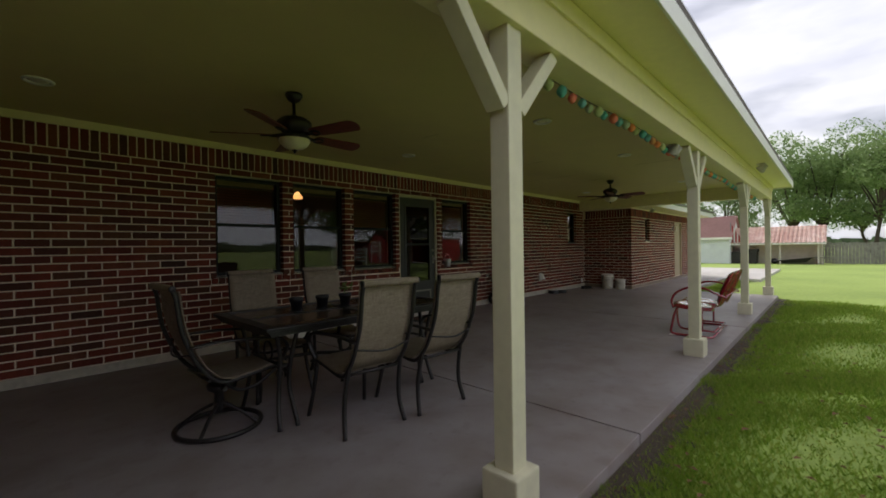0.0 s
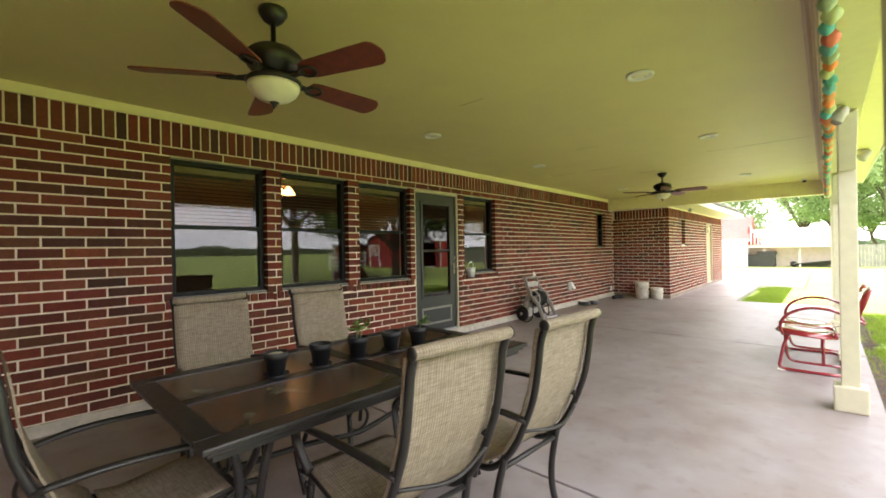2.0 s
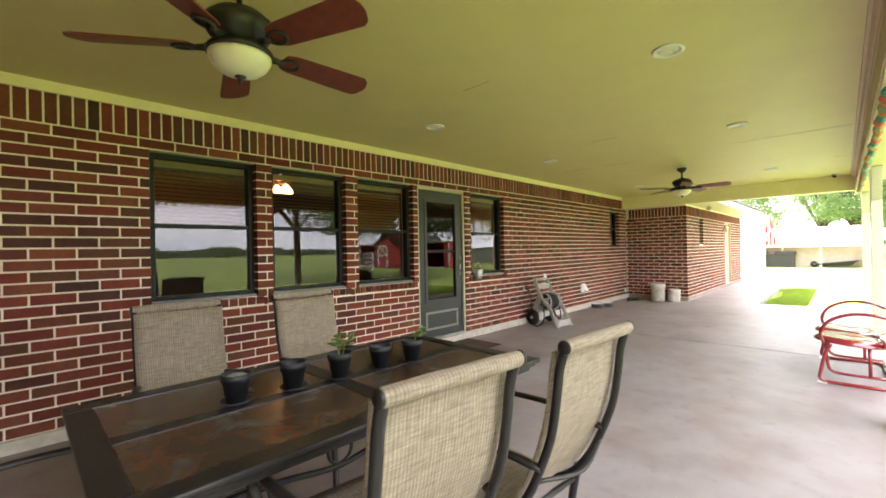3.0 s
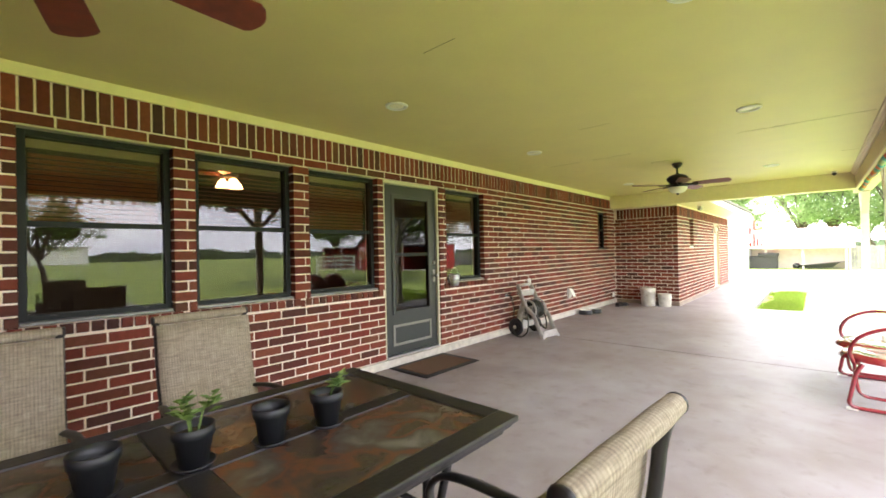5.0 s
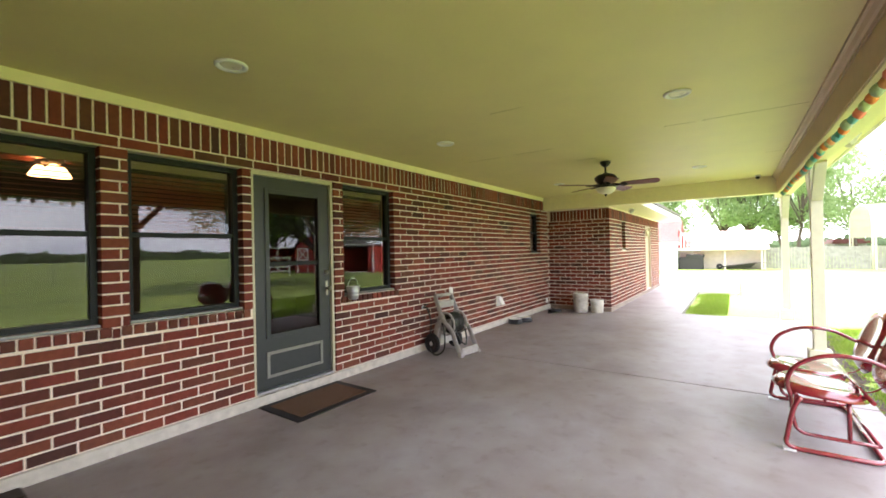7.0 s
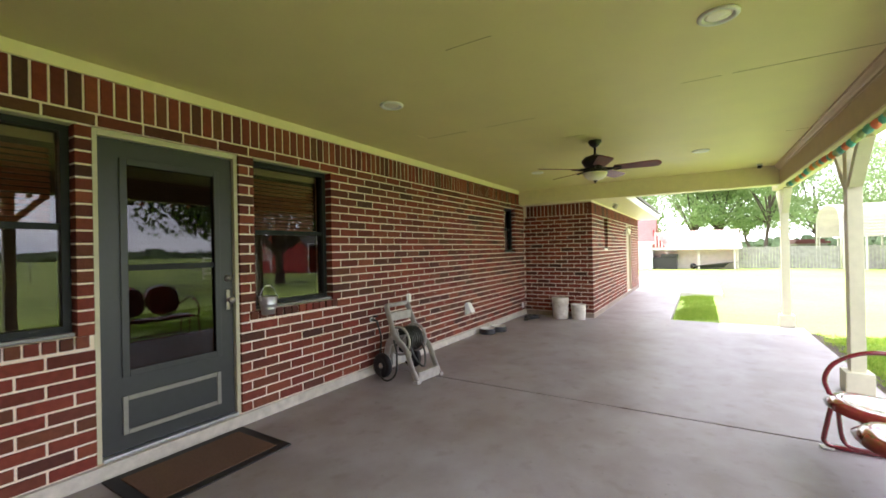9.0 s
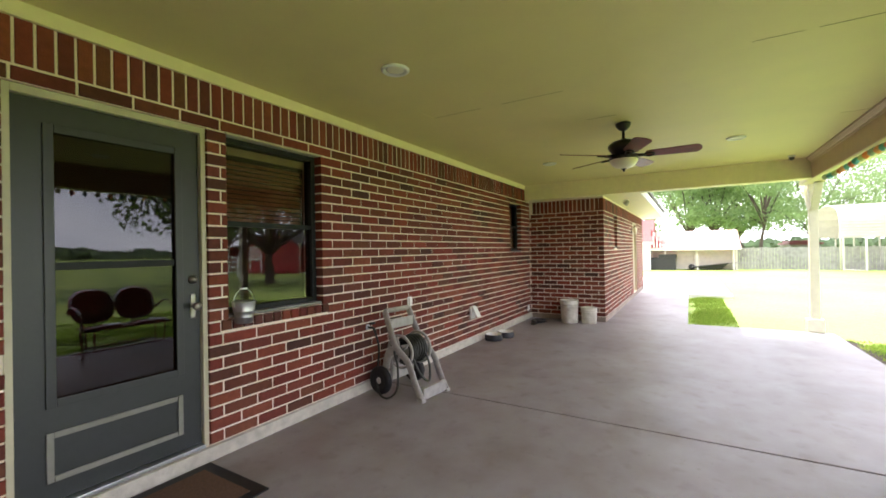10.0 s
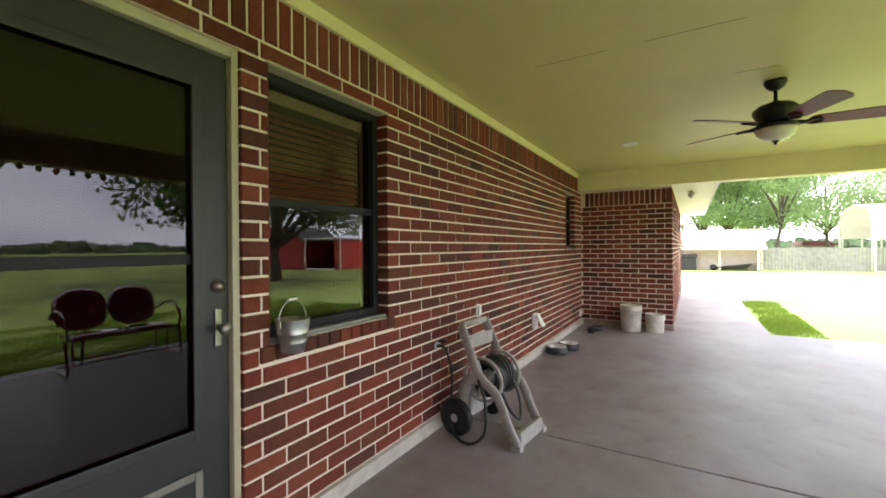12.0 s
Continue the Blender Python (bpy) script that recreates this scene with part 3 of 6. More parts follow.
def window(index, x0, x1, z0, z1, y, blinds=True, tilt=42):
    w = tagged(new("window_%d" % index), "dark-framed sash window with wooden blinds behind the glass", "window", "", "structure")
    f, d = 0.045, y + 0.08
    bm = bmesh.new()
    for lo, hi in (((x0, d, z0), (x0 + f, d + 0.09, z1)), ((x1 - f, d, z0), (x1, d + 0.09, z1)), ((x0 + f, d, z1 - f), (x1 - f, d + 0.09, z1)), ((x0 + f, d, z0), (x1 - f, d + 0.09, z0 + 0.06))):
        add_box(bm, lo, hi, 0.004)
    part("window_frame", bm, MAT_SASH, w)
    mid = (z0 + z1) / 2 + 0.02
    part("meeting_rail", box_bm((x0 + f, d + 0.012, mid - 0.02), (x1 - f, d + 0.06, mid + 0.02), 0.004), MAT_SASH, w)
    part("window_sill", box_bm((x0 + 0.005, y + 0.015, z0 + 0.001), (x1 - 0.005, d - 0.001, z0 + 0.022), 0.004), MAT_TRACK, w)
    bm = bmesh.new()
    add_box(bm, (x0 + 0.002, y + 0.004, z1 - 0.007), (x1 - 0.002, d - 0.001, z1 + 0.003))
    part("lintel", bm, MAT_JAMB, w, "pale painted steel lintel")
    part("drip_cap", box_bm((x0 - 0.01, y - 0.005, z1 - 0.006), (x1 + 0.01, y + 0.003, z1 + 0.006), 0.002), MAT_JAMB, w, "thin pale drip cap over the window")
    for a, b, dd in ((z0 + 0.06, mid - 0.02, 0.03), (mid + 0.02, z1 - f, 0.045)):
        pane_part((x0 + f - 0.004, d + dd, a - 0.004), (x1 - f + 0.004, d + dd + 0.005, b + 0.004), w, MAT_GLASS)
    for k in (0.2, 0.8):
        xx = x0 + (x1 - x0) * k
        part("latch", box_bm((xx - 0.02, d - 0.003, z0 + 0.045), (xx + 0.02, d + 0.011, z0 + 0.055), 0.002), MAT_BRONZE, w)
    if not blinds:
        return w
    part("blind_valance", box_bm((x0 + 0.047, d + 0.095, z1 - 0.105), (x1 - 0.047, d + 0.105, z1 - 0.046), 0.004), MAT_VALANCE, w, "tan wooden blind valance")
    me = None
    z = z1 - 0.15
    while z > mid + 0.03:
        if me is None:
            s = part("slat", box_bm((-(x1 - x0) / 2 + 0.06, -0.022, -0.0015), ((x1 - x0) / 2 - 0.06, 0.022, 0.0015)), MAT_BLIND, w)
            me = s.data
            s.matrix_basis = pose((x0 + x1) / 2, d + 0.13, z, tilt)
        else:
            shared("slat", me, w, pose((x0 + x1) / 2, d + 0.13, z, tilt))
        z -= 0.036
    return w


for i, k in enumerate((0, 1, 2, 4, 5)):
    x0, x1, z0, z1 = OPENINGS[k]
    window(i + 1, x0, x1, z0, z1, WALL_Y, True, 4 if i == 1 else 42)
x0, x1, z0, z1 = WING_OPENINGS[0]
window(6, x0, x1, z0, z1, WING_Y, False)

# back door
x0, x1, z0, z1 = OPENINGS[3]
door = tagged(new("door_1"), "closed grey-green half-glass back door with cream frame", "door", "", "structure")
bm = bmesh.new()
add_box(bm, (x0, WALL_Y + 0.02, z0), (x0 + 0.032, WALL_Y + 0.16, z1), 0.004)
add_box(bm, (x1 - 0.032, WALL_Y + 0.02, z0), (x1, WALL_Y + 0.16, z1), 0.004)
add_box(bm, (x0 + 0.032, WALL_Y + 0.02, z1 - 0.04), (x1 - 0.032, WALL_Y + 0.16, z1), 0.004)
part("door_frame", bm, MAT_JAMB, door, "cream painted door frame")
part("threshold", box_bm((x0 + 0.033, WALL_Y + 0.0, z0), (x1 - 0.033, WALL_Y + 0.17, z0 + 0.022), 0.004), MAT_GALV, door, "metal threshold strip")
dx0, dx1, dz0, dz1, dy = x0 + 0.036, x1 - 0.036, z0 + 0.026, z1 - 0.045, WALL_Y + 0.05
gx0, gx1, gz0, gz1 = dx0 + 0.145, dx1 - 0.135, 0.62, 2.0
bm = bmesh.new()
wall_bm(dx0, dx1, dz0, dz1, [(gx0, gx1, gz0, gz1)], lambda a, b, c, d: add_box(bm, (a, dy, c), (b, dy + 0.045, d)))
part("door_leaf", bm, MAT_DOOR, door)
bm = bmesh.new()
for a, b, c, d in ((gx0 - 0.03, gx0 + 0.012, gz0 - 0.03, gz1 + 0.03), (gx1 - 0.012, gx1 + 0.03, gz0 - 0.03, gz1 + 0.03)):
    add_box(bm, (a, dy - 0.014, c), (b, dy - 0.001, d), 0.004)
for c, d in ((gz0 - 0.03, gz0 + 0.012), (gz1 - 0.012, gz1 + 0.03)):
    add_box(bm, (gx0 + 0.0125, dy - 0.014, c), (gx1 - 0.0125, dy - 0.001, d), 0.004)
part("glazing_bead", bm, MAT_DOOR, door)
pane_part((gx0, dy + 0.015, gz0), (gx1, dy + 0.021, gz1), door, MAT_DOOR_GLASS)
part("glazing_bar", box_bm((gx0 + 0.013, dy + 0.002, 1.285), (gx1 - 0.013, dy + 0.0145, 1.325), 0.003), MAT_SASH, door)
bm = bmesh.new()
for a, b, c, d in ((dx0 + 0.115, dx0 + 0.145, 0.215, 0.465), (dx1 - 0.145, dx1 - 0.115, 0.215, 0.465), (dx0 + 0.1455, dx1 - 0.1455, 0.215, 0.245), (dx0 + 0.1455, dx1 - 0.1455, 0.435, 0.465)):
    add_box(bm, (a, dy - 0.013, c), (b, dy - 0.001, d), 0.005)
part("panel_moulding", bm, MAT_PANEL, door, "paler grey-green panel moulding")
hx = dx1 - 0.045
handle = part("door_handle", box_bm((hx - 0.016, dy - 0.01, 0.94), (hx + 0.016, dy - 0.001, 1.1), 0.008), MAT_CHROME, door, "nickel lever handle on a plate")
part("knob", lathe_bm([(0.0, -0.075), (0.02, -0.073), (0.028, -0.06), (0.024, -0.045), (0.012, -0.035), (0.012, -0.008)], 16, (hx, dy, 1.02), axis="y"), MAT_CHROME, handle)
part("deadbolt", lathe_bm([(0.0, -0.026), (0.012, -0.026), (0.016, -0.018), (0.027, -0.014), (0.028, -0.001)], 18, (hx, dy, 1.19), axis="y"), MAT_CHROME, door, "round nickel deadbolt")

# door of the wing
x0, x1, z0, z1 = WING_OPENINGS[1]
door2 = tagged(new("door_2"), "closed tan painted side door of the wing", "door", "", "structure")
part("door_leaf", box_bm((x0 + 0.04, WING_Y + 0.06, z0), (x1 - 0.04, WING_Y + 0.1, z1 - 0.04), 0.004), MAT_TANDOOR, door2)
bm = bmesh.new()
add_box(bm, (x0, WING_Y + 0.005, z0), (x0 + 0.038, WING_Y + 0.12, z1))
add_box(bm, (x1 - 0.038, WING_Y + 0.005, z0), (x1, WING_Y + 0.12, z1))
add_box(bm, (x0 + 0.038, WING_Y + 0.005, z1 - 0.038), (x1 - 0.038, WING_Y + 0.12, z1))
part("door_frame", bm, MAT_TANDOOR, door2)

# porch posts
def post():
    e = thing("porch_post", "cream square porch post with angled braces and plinth", "post", pose(0, 0, 0), "porch posts")
    part("shaft", box_bm((-0.057, -0.054, 0.17), (0.057, 0.054, 2.276), 0.006), MAT_POST, e)
    part("plinth", box_bm((-0.1, -0.1, 0.0), (0.1, 0.1, 0.195), 0.012), MAT_POST, e)
    for s in (1, -1):
        m = pose(s * 0.06, 0, 1.9, 0, s * 42, 0)
        part("brace", box_bm((-0.036, -0.05, 0.0), (0.036, 0.05, 0.5), 0.005, m), MAT_POST, e)
    return e


first = post()
first.matrix_basis = pose(0.495, 0.635, 0)
for x in (4.13, 7.76, 11.38):
    copy_thing(first, pose(x, 0.63, 0))


# ---- porch things ----
def sheet_bm(profile, x0, x1, t=0.006, cols=6, sag=0.0):
    """Cloth along a side profile of (y, z), from x0 to x1, sagging a little between the rails."""
    bm = bmesh.new()
    pts = [Vector((0, y, z)) for y, z in profile]
    layers = []
    for side in (0, 1):
        rows = []
        for i, p in enumerate(pts):
            d = (pts[min(i + 1, len(pts) - 1)] - pts[max(i - 1, 0)]).normalized()
            nrm = Vector((0, -d.z, d.y))
            row = []
            for c in range(cols + 1):
                u = c / cols
                s = sag * 4 * u * (1 - u)
                row.append(bm.verts.new(p + nrm * (side * t + s) + Vector((x0 + (x1 - x0) * u, 0, 0))))
            rows.append(row)
        layers.append(rows)
    for rows in layers:
        for a, b in zip(rows, rows[1:]):
            for c in range(cols):
                bm.faces.new((a[c], a[c + 1], b[c + 1], b[c])).smooth = True
    A, B = layers
    for i in range(len(pts) - 1):
        for c in (0, cols):
            bm.faces.new((A[i][c], A[i + 1][c], B[i + 1][c], B[i][c]))
    for i in (0, -1):
        for c in range(cols):
            bm.faces.new((A[i][c], A[i][c + 1], B[i][c + 1], B[i][c]))
    return bm


SEAT = [(0.30, 0.415), (0.22, 0.43), (0.05, 0.405), (-0.1, 0.385), (-0.17, 0.40)]
BACK = [(-0.21, 0.43), (-0.285, 0.5), (-0.335, 0.59), (-0.375, 0.68), (-0.405, 0.77), (-0.424, 0.86), (-0.435, 0.95), (-0.446, 1.012)]


def sling_chair(name, label, group, swivel=False):
    e = thing(name, label, "chair", pose(0, 0, 0), group)
    W = 0.203
    part("seat", sheet_bm([(y, z + 0.017) for y, z in SEAT], -W - 0.008, W + 0.008, 0.006, 8, 0.0), MAT_SLING, e)
    part("backrest", sheet_bm([(y + 0.022, z) for y, z in BACK], -W - 0.008, W + 0.008, 0.006, 8, 0.0), MAT_SLING, e)
    roll = [(0.0, -W - 0.005), (0.017, -W - 0.012), (0.021, -W - 0.004), (0.023, -W * 0.4), (0.022, 0), (0.023, W * 0.5), (0.021, W + 0.004), (0.017, W + 0.012), (0.0, W + 0.005)]
    part("headrest_roll", lathe_bm(roll, 16, (0, -0.468, 1.03), axis="x"), MAT_SLING, e, "tan woven sling rolled over the top bar")
    for s in (-1, 1):
        part("end_cap", lathe_bm([(0.0, -0.006), (0.019, -0.005), (0.022, 0.0), (0.019, 0.005), (0.0, 0.006)], 16, (s * (W + 0.012), -0.468, 1.03), axis="x"), MAT_BRONZE, e)
        rail = smooth_path([(s * W, 0.31, 0.405), (s * W, 0.2, 0.425), (s * W, 0.0, 0.40), (s * W, -0.15, 0.385), (s * W, -0.235, 0.43), (s * W, -0.31, 0.52), (s * W, -0.365, 0.63), (s * W, -0.41, 0.75), (s * W, -0.432, 0.87), (s * W, -0.444, 0.96), (s * W, -0.466, 1.03)], 4)
        part("side_rail", tube_bm(rail, 0.0145, 8), MAT_BRONZE, e)
        arm = smooth_path([(s * W, -0.375, 0.645), (s * (W + 0.03), -0.2, 0.665), (s * (W + 0.045), 0.05, 0.655), (s * (W + 0.045), 0.2, 0.63), (s * (W + 0.04), 0.265, 0.575), (s * (W + 0.03), 0.25, 0.51), (s * (W + 0.012), 0.21, 0.44)], 5)
        part("arm", tube_bm(arm, 0.019, 8, flat=0.6), MAT_BRONZE, e)
        if not swivel:
            part("leg", tube_bm(smooth_path([(s * W, 0.21, 0.42), (s * (W + 0.01), 0.25, 0.22), (s * (W + 0.035), 0.3, 0.0)], 5), 0.016, 8), MAT_BRONZE, e)
            part("leg", tube_bm(smooth_path([(s * W, -0.265, 0.47), (s * (W + 0.012), -0.225, 0.28), (s * (W + 0.018), -0.225, 0.14), (s * (W + 0.035), -0.262, 0.0)], 5), 0.016, 8), MAT_BRONZE, e)
        else:
            part("rocker_strap", tube_bm(smooth_path([(s * W, 0.2, 0.41), (s * W * 0.8, 0.08, 0.31), (s * W * 0.8, -0.05, 0.30), (s * W, -0.16, 0.385)], 5), 0.012, 8), MAT_BRONZE, e)
    for y, z in ((-0.25, 0.415), (0.24, 0.39)):
        part("crossbar", tube_bm([(-W, y, z), (W, y, z)], 0.011, 8), MAT_BRONZE, e)
    part("back_bar", tube_bm(smooth_path([(-W, -0.36, 0.60), (0, -0.40, 0.575), (W, -0.36, 0.60)], 6), 0.007, 6), MAT_BRONZE, e)
    for s in (-1, 1):
        bm = bmesh.new()
        spiral = [(s * (W + 0.012), 0.225 + 0.035 * (1 - k / 26) * math.cos(k * 0.5), 0.36 + 0.04 * (1 - k / 26) * math.sin(k * 0.5)) for k in range(26)]
        add_tube(bm, spiral, 0.006, 6)
        part("scroll", bm, MAT_BRONZE, e)
    if swivel:
        tilt = Matrix.Translation((0, 0.14, 0.3)) @ pose(0, 0, 0, -1) @ Matrix.Translation((0, 0, -0.325))
        for o in e.children:
            o.data.transform(tilt)
        ring = [(0.27 * math.cos(a * math.pi / 18), 0.02 + 0.27 * math.sin(a * math.pi / 18), 0.017) for a in range(36)]
        part("base_ring", tube_bm(ring, 0.017, 8, True), MAT_BRONZE, e)
        part("pedestal", lathe_bm([(0.03, 0.12), (0.035, 0.16), (0.03, 0.24), (0.075, 0.27), (0.08, 0.30)], 16, (0, 0.02, 0)), MAT_BRONZE, e)
        for k in range(4):
            a = math.pi / 4 + k * math.pi / 2
            part("spoke", tube_bm(smooth_path([(0.02 * math.cos(a), 0.02 + 0.02 * math.sin(a), 0.17), (0.14 * math.cos(a), 0.02 + 0.14 * math.sin(a), 0.11), (0.265 * math.cos(a), 0.02 + 0.265 * math.sin(a), 0.02)], 5), 0.012, 8), MAT_BRONZE, e)
        for s in (-1, 1):
            part("rocker_bar", tube_bm([(s * W * 0.8, 0.0, 0.30), (0, 0.02, 0.285)], 0.014, 8), MAT_BRONZE, e)
    return e


side_chair = sling_chair("sling_chair", "high-backed tan sling patio chair on bronze metal legs", "chairs round the table")
side_chair.matrix_basis = pose(0.598, 2.05, 0, 0, 0, -5)
copy_thing(side_chair, pose(1.183, 1.985, 0, 0, 0, -3))
copy_thing(side_chair, pose(0.465, 3.165, 0, 0, 0, 178))
copy_thing(side_chair, pose(1.23, 3.165, 0, 0, 0, 181))
swivel_chair = sling_chair("swivel_chair", "tan sling swivel rocker chair on a bronze ring base", "chairs round the table", True)
swivel_chair.matrix_basis = pose(-0.15, 2.68, 0, 0, 0, -88)

# table
T0, T1, TY0, TY1, TZ = -0.035, 1.75, 2.095, 3.085, 0.745
table = thing("patio_table", "long patio table with rust slate tiles in a dark metal frame", "table", pose((T0 + T1) / 2, (TY0 + TY1) / 2, 0))
HX, HY = (T1 - T0) / 2, (TY1 - TY0) / 2


def ring_bm(hx, hy, inner, z0, z1, bevel):
    bm = bmesh.new()
    add_box(bm, (-hx, -hy, z0), (hx, -hy + inner, z1), bevel)
    add_box(bm, (-hx, hy - inner, z0), (hx, hy, z1), bevel)
    add_box(bm, (-hx, -hy + inner + 0.0005, z0), (-hx + inner, hy - inner - 0.0005, z1), bevel)
    add_box(bm, (hx - inner, -hy + inner + 0.0005, z0), (hx, hy - inner - 0.0005, z1), bevel)
    return bm


part("rim", ring_bm(HX, HY, 0.085, TZ - 0.022, TZ, 0.007), MAT_BRONZE, table)
part("lower_rim", ring_bm(HX - 0.018, HY - 0.018, 0.06, TZ - 0.04, TZ - 0.0225, 0.006), MAT_BRONZE, table)
part("apron", ring_bm(HX - 0.04, HY - 0.04, 0.03, TZ - 0.065, TZ - 0.0405, 0.004), MAT_BRONZE, table)
part("centre_rail", box_bm((-HX + 0.086, -0.035, TZ - 0.022), (HX - 0.086, 0.035, TZ - 0.001), 0.004), MAT_BRONZE, table)
for s in (-1, 1):
    y0, y1 = (0.036, HY - 0.086) if s > 0 else (-HY + 0.086, -0.036)
    part("cross_rail", box_bm((-0.04, y0, TZ - 0.022), (0.04, y1, TZ - 0.001), 0.004), MAT_BRONZE, table)
    for a, b in ((-HX + 0.086, -0.041), (0.041, HX - 0.086)):
        part("tile", box_bm((a, y0, TZ - 0.02), (b, y1, TZ - 0.005), 0.003), MAT_SLATE, table, "mottled rust and grey slate tile")
for sx in (-1, 1):
    for sy in (-1, 1):
        x, y = sx * (HX - 0.22), sy * (HY - 0.22)
        for d in (-0.06, 0.06):
            pts = smooth_path([(x + d * 1.3, y * 1.15, TZ - 0.06), (x + d * 0.7, y * 1.05, 0.5), (x + d * 0.6, y * 0.92, 0.3), (x + d * 0.9, y * 1.0, 0.14), (x + d * 1.1, y * 1.18, 0.0)], 5)
            part("leg", tube_bm(pts, 0.016, 8), MAT_BRONZE, table)
    for z in (0.42,):
        part("end_stretcher", tube_bm([(sx * (HX - 0.22), -HY + 0.24, z), (sx * (HX - 0.22), HY - 0.24, z)], 0.012, 8), MAT_BRONZE, table)
    loop = [(sx * (HX - 0.22), 0.07 * math.cos(k * math.pi / 10), 0.49 + 0.07 * math.sin(k * math.pi / 10)) for k in range(20)]
    part("scroll_ring", tube_bm(loop, 0.008, 6, True), MAT_BRONZE, table)
part("long_stretcher", tube_bm(smooth_path([(-HX + 0.22, 0, 0.42), (-0.3, 0, 0.40), (0, 0, 0.36), (0.3, 0, 0.40), (HX - 0.22, 0, 0.42)], 5), 0.014, 8), MAT_BRONZE, table)
loop = [(0.06 * math.cos(k * math.pi / 10), 0, 0.43 + 0.06 * math.sin(k * math.pi / 10)) for k in range(20)]
part("scroll_ring", tube_bm(loop, 0.008, 6, True), MAT_BRONZE, table)


def pot(x, y, fill, label, seed):
    r = random.Random(seed)
    e = thing("flower_pot", label, "flower pot", pose(x, y, TZ + 0.001, 0, 0, r.uniform(0, 90)), "pots along the table")
    part("saucer", lathe_bm([(0.0, 0.0), (0.045, 0.0), (0.058, 0.014), (0.055, 0.014), (0.044, 0.005), (0.0, 0.005)], 22), MAT_PLASTIC, e)
    part("pot_body", lathe_bm([(0.036, 0.006), (0.049, 0.085), (0.054, 0.086), (0.056, 0.115), (0.051, 0.115), (0.047, 0.09), (0.034, 0.012), (0.0, 0.012)], 22), MAT_PLASTIC, e)
    if fill:
        part("soil", lathe_bm([(0.0, 0.112 if fill == 1 else 0.1), (0.03, 0.108 if fill == 1 else 0.097), (0.0485, 0.1 if fill == 1 else 0.092), (0.0, 0.09)], 14), MAT_SOIL if fill > 1 else MAT_FENCE, e, "dry pale potting soil")
    if fill >= 2:
        verts, faces = [], []
        stems = bmesh.new()
        for k in range(3 if fill == 3 else 2):
            a, h = r.uniform(0, 6.28), r.uniform(0.06, 0.105) * (1.3 if fill == 3 else 0.8)
            tip = Vector((0.055 * math.cos(a), 0.055 * math.sin(a), 0.1 + h))
            add_tube(stems, smooth_path([(0.012 * math.cos(a), 0.012 * math.sin(a), 0.095), (tip.x * 0.5, tip.y * 0.5, 0.1 + h * 0.6), tip], 4), 0.0028, 6)
            for q in range(11 if fill == 3 else 8):
                c = tip * 1.0 - Vector((tip.x * 0.6, tip.y * 0.6, h)) * r.uniform(0, 0.55)
                b = r.uniform(0, 6.28)
                d = Vector((math.cos(b), math.sin(b), r.uniform(-0.1, 0.8))).normalized()
                w = d.cross(Vector((0, 0, 1))).normalized() * 0.013
                L = r.uniform(0.03, 0.052)
                i = len(verts)
                up = Vector((0, 0, 0.004))
                verts += [c, c + d * L * 0.45 + w + up, c + d * L, c + d * L * 0.45 - w + up, c + d * L * 0.45 - up]
                faces += [(i, i + 1, i + 2), (i, i + 2, i + 3), (i, i + 4, i + 1), (i + 1, i + 4, i + 2), (i + 2, i + 4, i + 3), (i + 3, i + 4, i)]
        part("stem", stems, MAT_PLANT, e)
        quad_mesh("leaves", verts, faces, MAT_PLANT, e)
    return e


pot(0.436, 2.63, 1, "black plastic pot full of pale dry soil on table", 1)
pot(0.66, 2.62, 0, "empty black plastic pot with saucer on table", 2)
pot(0.87, 2.60, 3, "black plastic pot with leggy green seedling on table", 3)
pot(1.08, 2.575, 0, "empty black plastic pot with saucer on table", 4)
pot(1.265, 2.555, 2, "black plastic pot with small green succulent on table", 5)


